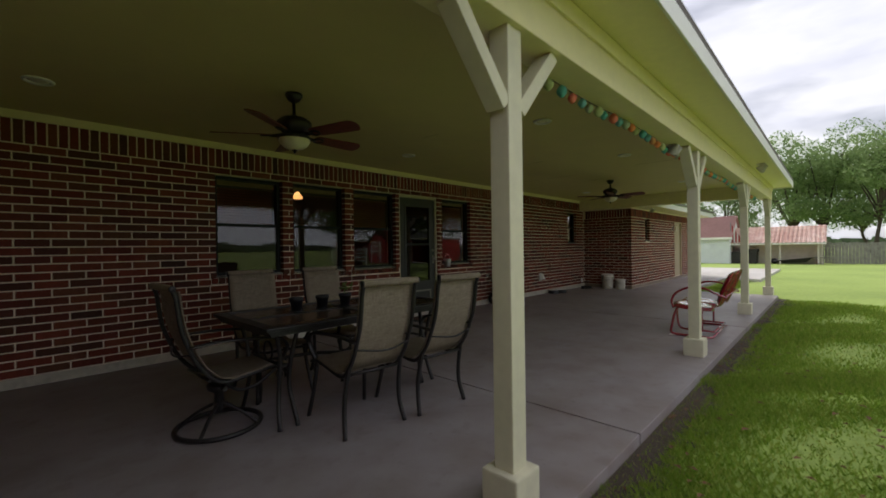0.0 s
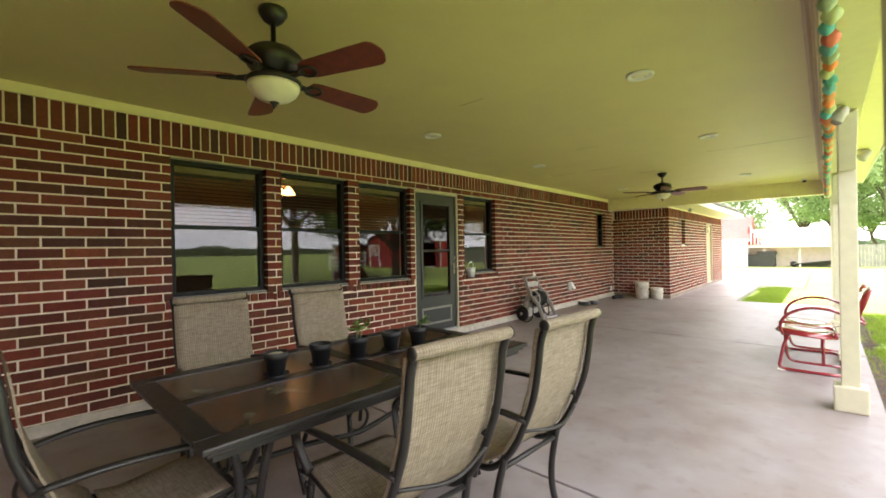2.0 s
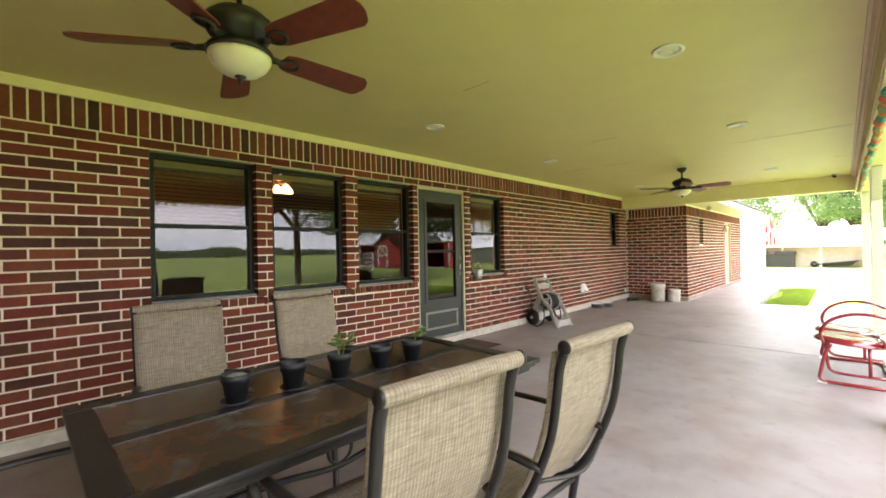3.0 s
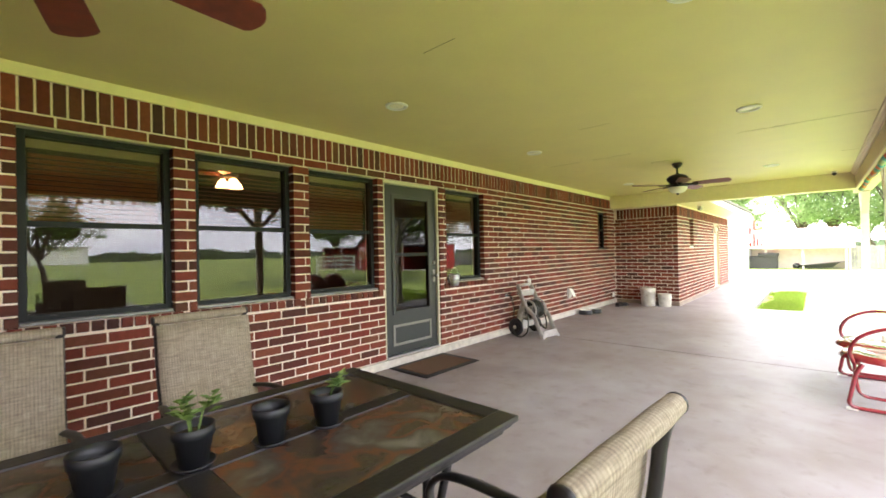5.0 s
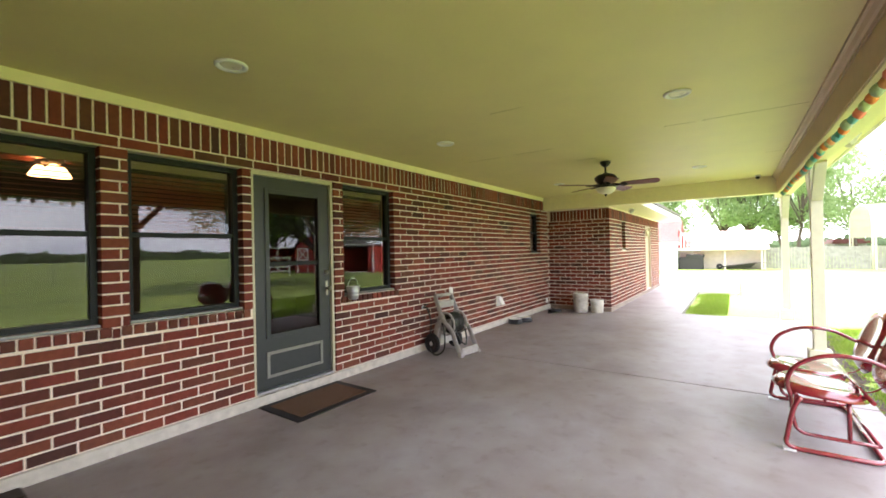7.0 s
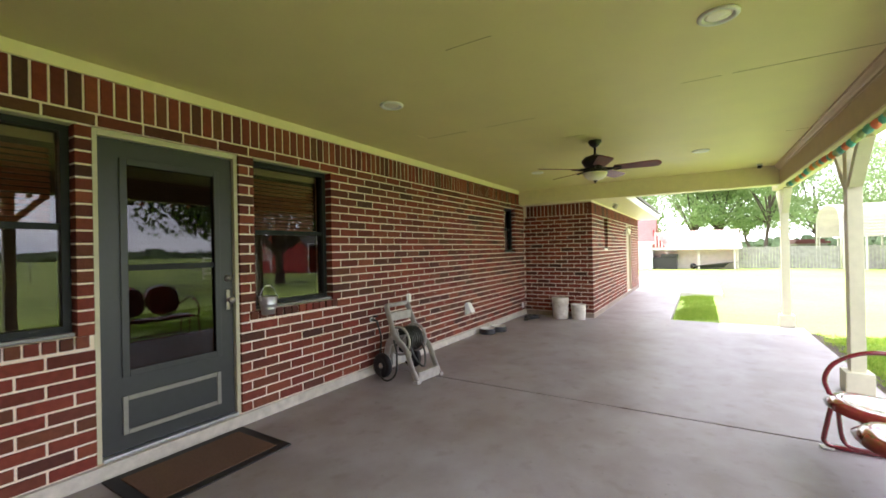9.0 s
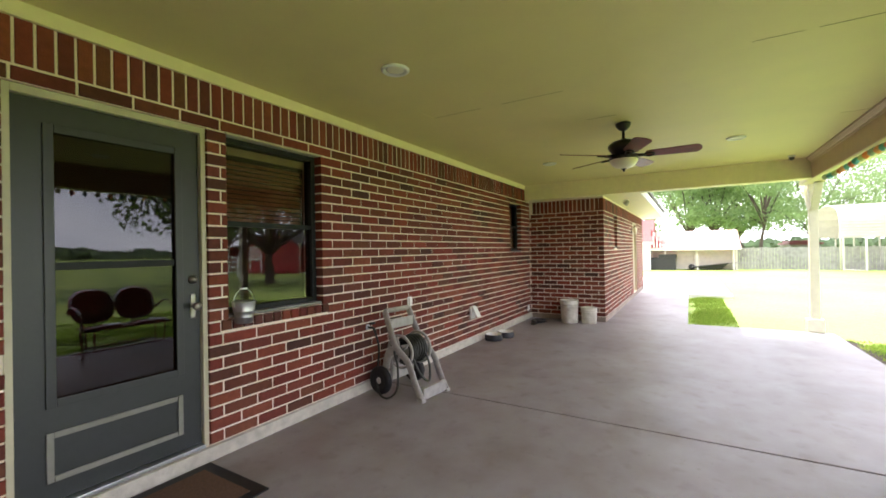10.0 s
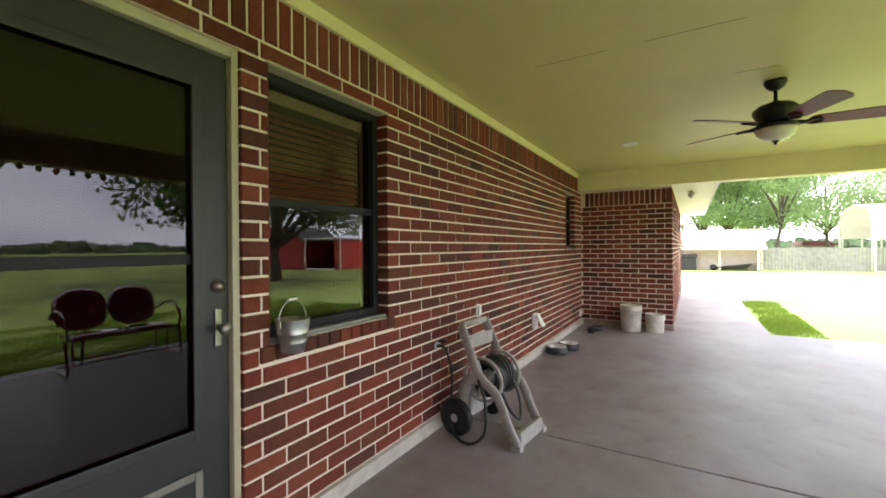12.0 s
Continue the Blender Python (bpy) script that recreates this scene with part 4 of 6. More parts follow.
def ceiling_fan(x, y, start, drop=0.0):
    e = thing("ceiling_fan", "dark bronze ceiling fan with walnut blades and glass bowl", "ceiling fan", pose(x, y, CEIL_Z), "porch fans")
    part("canopy", lathe_bm([(0.0, -0.001), (0.07, -0.001), (0.072, -0.02), (0.05, -0.055), (0.024, -0.075), (0.0, -0.075)], 24), MAT_BRONZE, e)
    part("downrod", lathe_bm([(0.013, -0.03), (0.013, -0.15), (0.03, -0.155), (0.034, -0.17), (0.0, -0.17)], 14), MAT_BRONZE, e)
    part("motor", lathe_bm([(0.0, -0.16), (0.05, -0.165), (0.11, -0.185), (0.142, -0.215), (0.145, -0.24), (0.125, -0.275), (0.1, -0.3), (0.085, -0.325), (0.0, -0.325)], 32), MAT_BRONZE, e)
    part("light_ring", lathe_bm([(0.085, -0.32), (0.125, -0.33), (0.138, -0.345), (0.135, -0.36), (0.1, -0.362)], 32), MAT_BRONZE, e)
    part("glass_bowl", lathe_bm([(0.128, -0.358), (0.128, -0.375), (0.112, -0.405), (0.08, -0.432), (0.04, -0.447), (0.0, -0.45)], 32), MAT_BOWL, e, "frosted cream glass bowl")
    part("finial", lathe_bm([(0.022, -0.443), (0.024, -0.452), (0.012, -0.46), (0.01, -0.472), (0.0, -0.482)], 14), MAT_BRONZE, e)
    for k in range(5):
        m = pose(0, 0, -0.322, 0, 0, start + 72 * k) @ pose(0, 0, 0, -14, 0, 0)
        bm = bmesh.new()
        outline = [(0.2, -0.05), (0.24, -0.062), (0.53, -0.074), (0.615, -0.076), (0.64, -0.06), (0.658, -0.022), (0.661, 0.0), (0.658, 0.022), (0.64, 0.06), (0.615, 0.076), (0.53, 0.074), (0.24, 0.062), (0.2, 0.05), (0.185, 0.0)]
        top = [bm.verts.new(m @ Vector((a, b, 0.004))) for a, b in outline]
        low = [bm.verts.new(m @ Vector((a, b, -0.003))) for a, b in outline]
        bm.faces.new(top)
        bm.faces.new(low[::-1])
        for i in range(len(outline)):
            j = (i + 1) % len(outline)
            bm.faces.new((top[i], low[i], low[j], top[j]))
        part("blade", bm, MAT_BLADE, e, "reddish walnut fan blade")
        bm = bmesh.new()
        add_tube(bm, [m @ Vector(p) for p in ((0.09, 0, 0.002), (0.15, 0, -0.008), (0.2, 0, -0.01))], [0.018, 0.016, 0.012], 8)
        loop = [m @ Vector((0.225 + 0.045 * math.cos(q * math.pi / 8), 0.035 * math.sin(q * math.pi / 8), -0.01)) for q in range(16)]
        add_tube(bm, loop, 0.008, 6, True)
        part("blade_iron", bm, MAT_BRONZE, e)
    for ob in e.children:
        if not ob.name.startswith("canopy"):
            ob.data.transform(Matrix.Translation((0, 0, -drop)))
    return e


ceiling_fan(0.548, 2.842, 1, 0.03)
ceiling_fan(7.38, 2.815, -15)

# recessed lights
lamp0 = thing("recessed_light", "round white recessed can light in the ceiling", "ceiling light", pose(2.82, 3.91, CEIL_Z - 0.0005), "recessed ceiling lights")
part("trim_ring", lathe_bm([(0.096, 0.0), (0.096, -0.008), (0.084, -0.016), (0.068, -0.01), (0.064, 0.0)], 28), MAT_WHITE, lamp0)
part("bulb_face", lathe_bm([(0.0, -0.004), (0.05, -0.006), (0.063, -0.003)], 24), MAT_BOWL, lamp0, "frosted bulb face")
for x, y in ((2.78, 1.74), (5.19, 3.95), (5.13, 1.73), (8.85, 3.98), (8.70, 1.80), (-0.97, 3.93), (-0.97, 1.72)):
    copy_thing(lamp0, pose(x, y, CEIL_Z - 0.0005))

# door mat
mat = thing("door_mat", "brown coir door mat with black rubber border", "door mat", pose(0, 0, 0))
part("border", box_bm((3.56, 4.36, 0.001), (4.475, 4.955, 0.010), 0.003), MAT_RUBBER, mat)
part("coir_field", box_bm((3.635, 4.425, 0.0095), (4.40, 4.885, 0.014), 0.002), MAT_MAT, mat, "worn brown coir field")

# galvanised pail on the sill
pail = thing("small_pail", "small galvanised steel pail with wire handle on sill", "pail", pose(4.715, 4.938, 0.872) @ Matrix.Scale(1.16, 4))
part("pail_body", lathe_bm([(0.0, 0.0), (0.043, 0.0), (0.046, 0.004), (0.051, 0.035), (0.0535, 0.038), (0.0525, 0.041), (0.058, 0.07), (0.0615, 0.074), (0.060, 0.078), (0.066, 0.125), (0.068, 0.13), (0.064, 0.13), (0.056, 0.075), (0.044, 0.008), (0.0, 0.008)], 26), MAT_GALV, pail)
arc = [(0.066 * math.cos(a * math.pi / 16), 0.0, 0.12 + 0.085 * math.sin(a * math.pi / 16)) for a in range(17)]
part("pail_handle", tube_bm(arc, 0.0025, 6), MAT_GALV, pail)
part("handle_grip", tube_bm([(-0.022, 0, 0.205), (0.022, 0, 0.205)], 0.006, 8), MAT_WHITE, pail)
for s in (-1, 1):
    part("ear", box_bm((s * 0.062 - 0.006, -0.01, 0.1), (s * 0.062 + 0.008, 0.01, 0.128), 0.003), MAT_GALV, pail)

# buckets by the wing
def bucket(x, y, r, h, label):
    e = thing("bucket", label, "bucket", pose(x, y, 0.0), "buckets by the wall")
    part("bucket_body", lathe_bm([(0.0, 0.0), (r * 0.86, 0.0), (r * 0.88, 0.006), (r * 0.97, h * 0.8), (r, h * 0.81), (r, h * 0.85), (r * 0.98, h * 0.86), (r * 1.0, h * 0.98), (r * 1.03, h), (r * 0.97, h), (r * 0.93, h * 0.8), (r * 0.84, 0.01), (0.0, 0.01)], 30), MAT_BUCKET, e)
    arc = [(r * 1.02 * math.cos(a * math.pi / 14), -r * 0.45 * math.sin(a * math.pi / 14), h * 0.84 - r * 0.9 * math.sin(a * math.pi / 14)) for a in range(15)]
    part("bucket_handle", tube_bm(arc, 0.003, 6), MAT_GALV, e)
    for z in (0.9, 0.72):
        part("rim_band", tube_bm([(r * math.cos(a * math.pi / 16), r * math.sin(a * math.pi / 16), h * z) for a in range(32)], 0.005, 6, True), MAT_BUCKET, e)
    return e


bucket(10.62, 4.18, 0.163, 0.41, "tall dirty white plastic bucket on the patio")
bucket(10.67, 3.845, 0.14, 0.285, "short dirty white plastic bucket on the patio")

# hose reel cart
reel = thing("hose_reel_cart", "grey resin hose reel cart leaning by brick wall", "hose reel", pose(6.24, 4.655, 0, 0, 0, -6))
for s in (-1, 1):
    x = s * 0.185
    side = smooth_path([(x, -0.33, 0.015), (x, -0.25, 0.16), (x, -0.17, 0.33), (x * 1.0, -0.02, 0.45), (x * 0.95, 0.05, 0.60), (x * 0.9, 0.13, 0.775)], 5)
    part("side_frame", tube_bm(side, 0.0155, 12, flat=2.4), MAT_RESIN, reel)
    part("rear_strut", tube_bm(smooth_path([(x, -0.06, 0.43), (x, 0.07, 0.38), (x, 0.13, 0.16)], 5), 0.014, 10, flat=3.2), MAT_RESIN, reel)
    part("foot", box_bm((x - 0.028, -0.36, 0.0), (x + 0.028, -0.29, 0.03), 0.006), MAT_RESIN, reel)
    disc = bmesh.new()
    add_tube(disc, [(x * 0.72, -0.03 + 0.15 * math.cos(q * math.pi / 15), 0.40 + 0.15 * math.sin(q * math.pi / 15)) for q in range(30)], 0.014, 8, True)
    for k in range(5):
        a = k * 2 * math.pi / 5
        add_tube(disc, [(x * 0.72, -0.03, 0.40), (x * 0.72, -0.03 + 0.14 * math.cos(a), 0.40 + 0.14 * math.sin(a))], 0.013, 6)
    part("reel_flange", disc, MAT_RESIN, reel)
    wheel = part("wheel", lathe_bm([(0.03, -0.02), (0.075, -0.022), (0.085, -0.033), (0.118, -0.03), (0.132, -0.015), (0.133, 0.0), (0.132, 0.015), (0.118, 0.03), (0.085, 0.033), (0.075, 0.022), (0.03, 0.02)], 30, (s * 0.24, 0.13, 0.133), axis="x"), MAT_RUBBER, reel, "black plastic wheel")
    part("hub_cap", lathe_bm([(0.0, s * 0.034), (0.022, s * 0.033), (0.03, s * 0.027)], 14, (s * 0.24, 0.13, 0.133), axis="x"), MAT_RESIN, wheel)
part("front_tray", box_bm((-0.17, -0.345, 0.012), (0.17, -0.31, 0.115), 0.008), MAT_RESIN, reel)
part("handle_bar", tube_bm([(-0.165, 0.13, 0.775), (0.165, 0.13, 0.775)], 0.023, 8), MAT_RESIN, reel)
part("handle_panel", box_bm((-0.155, 0.055, 0.61), (0.155, 0.08, 0.70), 0.006), MAT_RESIN, reel)
part("drum", lathe_bm([(0.055, -0.13), (0.055, 0.13)], 18, (0, -0.03, 0.40), axis="x"), MAT_RESIN, reel)
part("axle", tube_bm([(-0.24, 0.13, 0.133), (0.24, 0.13, 0.133)], 0.01, 8), MAT_GALV, reel)
coil = []
for k in range(24 * 15):
    a = k * 2 * math.pi / 24
    lay_no, pos = k // (24 * 8), (k % (24 * 8)) / (24 * 8)
    xx = -0.115 + 0.23 * (pos if lay_no % 2 == 0 else 1 - pos)
    rad = 0.10 + 0.026 * lay_no + 0.006 * math.sin(k * 0.31)
    coil.append((xx, -0.03 + rad * math.cos(a), 0.40 + rad * math.sin(a)))
part("hose_coil", tube_bm(coil, 0.0115, 6), MAT_HOSE, reel, "coiled dark green garden hose")
part("hose_loop", tube_bm(smooth_path([(0.08, -0.14, 0.40), (0.09, -0.2, 0.26), (0.03, -0.24, 0.12), (-0.05, -0.2, 0.2), (-0.08, -0.13, 0.36)], 6), 0.0115, 6), MAT_HOSE, reel)
part("reel_body", box_bm((-0.15, 0.06, 0.12), (0.15, 0.10, 0.34), 0.01), MAT_RESIN, reel)

# tap with leader hose
tap = thing("garden_tap", "brass garden tap with hose on the brick wall", "tap", pose(6.06, WALL_Y, 0.61))
part("flange", lathe_bm([(0.0, -0.008), (0.028, -0.008), (0.03, -0.001)], 16, axis="y"), MAT_GALV, tap)
part("spout", tube_bm(smooth_path([(0, -0.005, 0), (0, -0.05, 0.0), (0, -0.085, -0.015), (0, -0.095, -0.05)], 5), 0.012, 8), MAT_HOSE, tap)
part("tap_wheel", lathe_bm([(0.0, -0.012), (0.025, -0.01), (0.03, 0.0), (0.025, 0.008), (0.0, 0.01)], 14, (0, -0.06, 0.045)), MAT_DARK, tap)
part("leader_hose", tube_bm(smooth_path([(0, -0.096, -0.04), (0.01, -0.13, -0.2), (-0.03, -0.14, -0.42), (-0.09, -0.2, -0.575), (-0.14, -0.34, -0.598), (-0.15, -0.46, -0.5), (-0.13, -0.46, -0.3), (-0.1, -0.4, -0.18), (-0.05, -0.375, -0.2)], 6), 0.010, 6), MAT_HOSE, tap)


def wall_box(x, z, label, name, covered):
    e = thing(name, label, "outlet", pose(x, WALL_Y, z) @ Matrix.Scale(1.4 if covered else 1.0, 4))
    if covered:
        part("cover_body", box_bm((-0.045, -0.028, -0.065), (0.045, -0.001, 0.065), 0.008), MAT_WHITE, e)
        lid = pose(0, -0.03, 0.055, -28)
        part("flap", box_bm((-0.042, -0.012, -0.115), (0.042, 0.0, 0.0), 0.004, lid), MAT_WHITE, e)
    else:
        part("plate", box_bm((-0.038, -0.01, -0.058), (0.038, -0.001, 0.058), 0.004), MAT_WHITE, e)
        part("socket_cover", box_bm((-0.026, -0.03, -0.045), (0.026, -0.011, 0.045), 0.006), MAT_WHITE, e)
    return e


wall_box(6.76, 0.78, "white weatherproof outlet box on the brick wall", "outlet_box", False)
wall_box(8.29, 0.45, "white dryer vent hood on the brick wall", "vent_hood", True)
wall_box(10.72, 0.2, "small white outlet low on the brick wall", "outlet_box", False)

# dog bowls
for x, y in ((8.66, 4.82), (8.93, 4.74)):
    e = thing("dog_bowl", "black and steel dog bowl on the patio floor", "bowl", pose(x, y, 0), "dog bowls")
    part("bowl_base", lathe_bm([(0.0, 0.0), (0.13, 0.0), (0.135, 0.01), (0.126, 0.08), (0.12, 0.085), (0.108, 0.08), (0.09, 0.02), (0.0, 0.012)], 26), MAT_PLASTIC, e)
    part("steel_insert", lathe_bm([(0.0, 0.022), (0.085, 0.03), (0.098, 0.07), (0.108, 0.09), (0.119, 0.0885), (0.119, 0.085), (0.1, 0.066), (0.083, 0.026), (0.0, 0.018)], 24), MAT_STEEL, e, "shiny steel insert")

shoe = thing("old_shoe", "worn dark shoe lying by the wall foot", "shoe", pose(10.2, 4.72, 0, 0, 0, 15))
bm = bmesh.new()
bmesh.ops.create_uvsphere(bm, u_segments=16, v_segments=10, radius=1.0)
bmesh.ops.transform(bm, matrix=Matrix.Translation((0, 0, 0.04)) @ Matrix.Diagonal((0.14, 0.05, 0.038, 1)), verts=bm.verts)
for v in bm.verts:
    if v.co.x < -0.02:
        v.co.z += (-0.02 - v.co.x) * 0.35
part("upper", bm, MAT_DARK, shoe)
part("sole", box_bm((-0.14, -0.045, 0.0), (0.14, 0.045, 0.018), 0.008), MAT_RUBBER, shoe)
copy_thing(shoe, pose(10.34, 4.64, 0, 0, 0, -25))


# red metal glider loveseat
glider = thing("metal_glider_bench", "red enamelled metal glider loveseat with two shell backs", "bench", pose(5.69, 0.80, 0, 0, 0, 1))
# local frame: seat faces +y, width along x
def shell_bm(cx, m):
    bm = bmesh.new()
    n, k = 24, 6
    rings = []
    for j in range(k + 1):
        s = j / k
        ring = []
        for i in range(n):
            a = i * 2 * math.pi / n
            x, y = 0.255 * s * math.copysign(abs(math.cos(a)) ** 0.8, math.cos(a)), 0.25 * s * math.copysign(abs(math.sin(a)) ** 0.8, math.sin(a))
            z = -0.03 * (1 - s * s) - (0.058 if j == k else 0)
            if j == k:
                x, y = x * 1.03, y * 1.03
            ring.append(bm.verts.new(m @ Vector((cx + x, y, z))))
        rings.append(ring)
    for a, b in zip(rings, rings[1:]):
        for i in range(n):
            bm.faces.new((a[i], a[(i + 1) % n], b[(i + 1) % n], b[i])).smooth = True
    bmesh.ops.remove_doubles(bm, verts=bm.verts, dist=0.0005)
    bmesh.ops.solidify(bm, geom=list(bm.faces), thickness=0.003)
    return bm


for s in (-1, 1):
    part("seat_shell", shell_bm(s * 0.262, pose(0, 0.13, 0.418, 5)), MAT_RED, glider)
    part("back_shell", shell_bm(s * 0.262, pose(0, -0.225, 0.66, -70)), MAT_RED, glider)
    x = s * 0.56
    arm = smooth_path([(s * 0.54, 0.31, 0.37), (x, 0.33, 0.47), (x, 0.27, 0.585), (x, 0.12, 0.66), (x, -0.06, 0.655), (x, -0.2, 0.59), (x * 0.94, -0.30, 0.54)], 6)
    part("arm_tube", tube_bm(arm, 0.0145, 10), MAT_RED, glider)
    base = [(x, 0.26, 0.37), (x, 0.30, 0.28), (x, 0.335, 0.1), (x, 0.34, 0.05), (x, 0.31, 0.022), (x, 0.25, 0.0165), (x, -0.03, 0.0165), (x * 0.97, -0.11, 0.0165), (x * 0.9, -0.14, 0.0165)]
    part("base_tube", tube_bm(smooth_path(base, 4), 0.0155, 10), MAT_RED, glider)
    part("foot_pad", box_bm((x - 0.03, 0.29, 0.0), (x + 0.03, 0.36, 0.012), 0.004), MAT_WHITE, glider, "white floor protector")
    inner = [(s * 0.42, 0.3, 0.36), (s * 0.42, 0.285, 0.16), (s * 0.42, 0.25, 0.09), (s * 0.42, 0.15, 0.075), (s * 0.42, -0.13, 0.075)]
    part("glide_tube", tube_bm(smooth_path(inner, 4), 0.0135, 8), MAT_RED, glider)
    part("rear_upright", tube_bm([(s * 0.42, 0.0, 0.08), (s * 0.42, 0.0, 0.37)], 0.0135, 8), MAT_RED, glider)
    part("back_strap", tube_bm(smooth_path([(s * 0.262, -0.05, 0.355), (s * 0.262, -0.19, 0.42), (s * 0.262, -0.27, 0.64), (s * 0.262, -0.315, 0.76)], 5), 0.012, 8, flat=0.4), MAT_RED, glider)
for y, z, w in ((-0.14, 0.0165, 0.5), (-0.14, 0.075, 0.42), (0.28, 0.365, 0.54), (-0.1, 0.37, 0.5), (-0.285, 0.56, 0.53)):
    part("cross_tube", tube_bm([(-w, y, z), (w, y, z)], 0.0135, 8), MAT_RED, glider)

# garland of paper lanterns under the beam
garland = thing("lantern_garland", "string of small coloured lantern balls along the beam", "garland", pose(0, 0, 0))
colors = [(0.8, 0.27, 0.07), (0.45, 0.55, 0.24), (0.10, 0.42, 0.36), (0.72, 0.2, 0.12), (0.14, 0.4, 0.36), (0.78, 0.36, 0.14), (0.36, 0.46, 0.26)]
mats = [material("lantern_paper", c, 0.7, 0, 0.12, 30) for c in colors]
string = []
rg = random.Random(5)
x, turn = 1.1, 0
while x < 10.3:
    z = 2.222 + 0.012 * math.sin(x * 3.1)
    r = rg.uniform(0.029, 0.035)
    y = 0.735 + rg.uniform(-0.008, 0.012)
    string.append((x, 0.735, z + 0.036))
    turn = (turn + rg.choice((1, 1, 1, 2))) % 7
    part("lantern", lathe_bm([(0.004, r * 1.2), (r * 0.5, r * 0.95), (r * 0.92, r * 0.4), (r, 0), (r * 0.92, -r * 0.4), (r * 0.5, -r * 0.9), (0.006, -r * 1.15)], 12, (x, y, z)), mats[turn], garland)
    x += rg.uniform(0.125, 0.155)
part("cord", tube_bm(string, 0.003, 5), MAT_DARK, garland)


def flood_light(m):
    e = thing("flood_light", "twin outdoor flood light fixed under the eave", "flood light", m)
    part("mount", lathe_bm([(0.05, 0.0), (0.05, -0.015), (0.02, -0.03), (0.0, -0.03)], 18), MAT_WHITE, e)
    for s in (-1, 1):
        mm = pose(s * 0.05, -0.01, -0.06, 50, 0, s * 30)
        bm = lathe_bm([(0.0, 0.06), (0.025, 0.055), (0.03, 0.02), (0.05, -0.03), (0.048, -0.035), (0.0, -0.02)], 18)
        bmesh.ops.transform(bm, matrix=mm, verts=bm.verts)
        part("lamp_head", bm, MAT_RESIN, e)
        part("knuckle", tube_bm([(0, 0, -0.02), (s * 0.045, -0.01, -0.055)], 0.012, 8), MAT_DARK, e)
    return e


flood_light(pose(7.62, 0.37, 2.584) @ Matrix.Diagonal((1.3, 1.3, 1.3, 1)))
flood_light(pose(11.9, 3.35, 2.2995))
flood_light(pose(3.6, 0.69, 2.2745))
sensor = thing("ceiling_detector", "small white detector fixed in the ceiling corner", "detector", pose(10.3, 1.05, CEIL_Z - 0.0005))
part("mount", lathe_bm([(0.0, 0.0), (0.04, 0.0), (0.04, -0.02), (0.0, -0.02)], 16), MAT_WHITE, sensor)
part("lens_head", lathe_bm([(0.0, -0.02), (0.03, -0.025), (0.032, -0.05), (0.015, -0.065), (0.0, -0.067)], 16), MAT_BRONZE, sensor)
wall_lamp = thing("wall_lantern", "small brass wall lantern beside the wing door", "wall lamp", pose(15.02, WING_Y, 1.78))
part("back_plate", box_bm((-0.04, -0.015, -0.07), (0.04, -0.001, 0.07), 0.005), MAT_BRONZE, wall_lamp)
part("lantern_glass", lathe_bm([(0.03, -0.08), (0.05, 0.06), (0.03, 0.09), (0.0, 0.11)], 10, (0, -0.09, 0)), MAT_BOWL, wall_lamp)
part("bracket", tube_bm([(0, -0.01, 0.05), (0, -0.06, 0.13), (0, -0.09, 0.11)], 0.008, 6), MAT_BRONZE, wall_lamp)

# lit ceiling fan lamp inside the room
room_fan = thing("room_fan_light", "lit brass fan lamp hanging in the room", "ceiling light", pose(2.56, 6.8, 2.55))
part("rod", tube_bm([(0, 0, 0.0), (0, 0, -0.2)], 0.012, 8), MAT_BRONZE, room_fan)
part("motor", lathe_bm([(0.0, -0.15), (0.09, -0.16), (0.1, -0.2), (0.06, -0.235), (0.0, -0.235)], 20), MAT_BRONZE, room_fan)
for k in range(3):
    a = k * 2.094 + 0.5
    part("glass_shade", lathe_bm([(0.02, -0.24), (0.05, -0.27), (0.075, -0.32), (0.085, -0.345), (0.08, -0.345), (0.0, -0.30)], 14, (0.09 * math.cos(a), 0.09 * math.sin(a), 0)), MAT_LAMP, room_fan, "glowing amber glass shade")
for k in range(5):
    m = pose(0, 0, -0.19, 0, 0, 72 * k + 20) @ pose(0, 0, 0, 12, 0, 0)
    part("blade", box_bm((0.12, -0.06, -0.003), (0.62, 0.06, 0.003), 0.002, m), MAT_BLADE, room_fan)


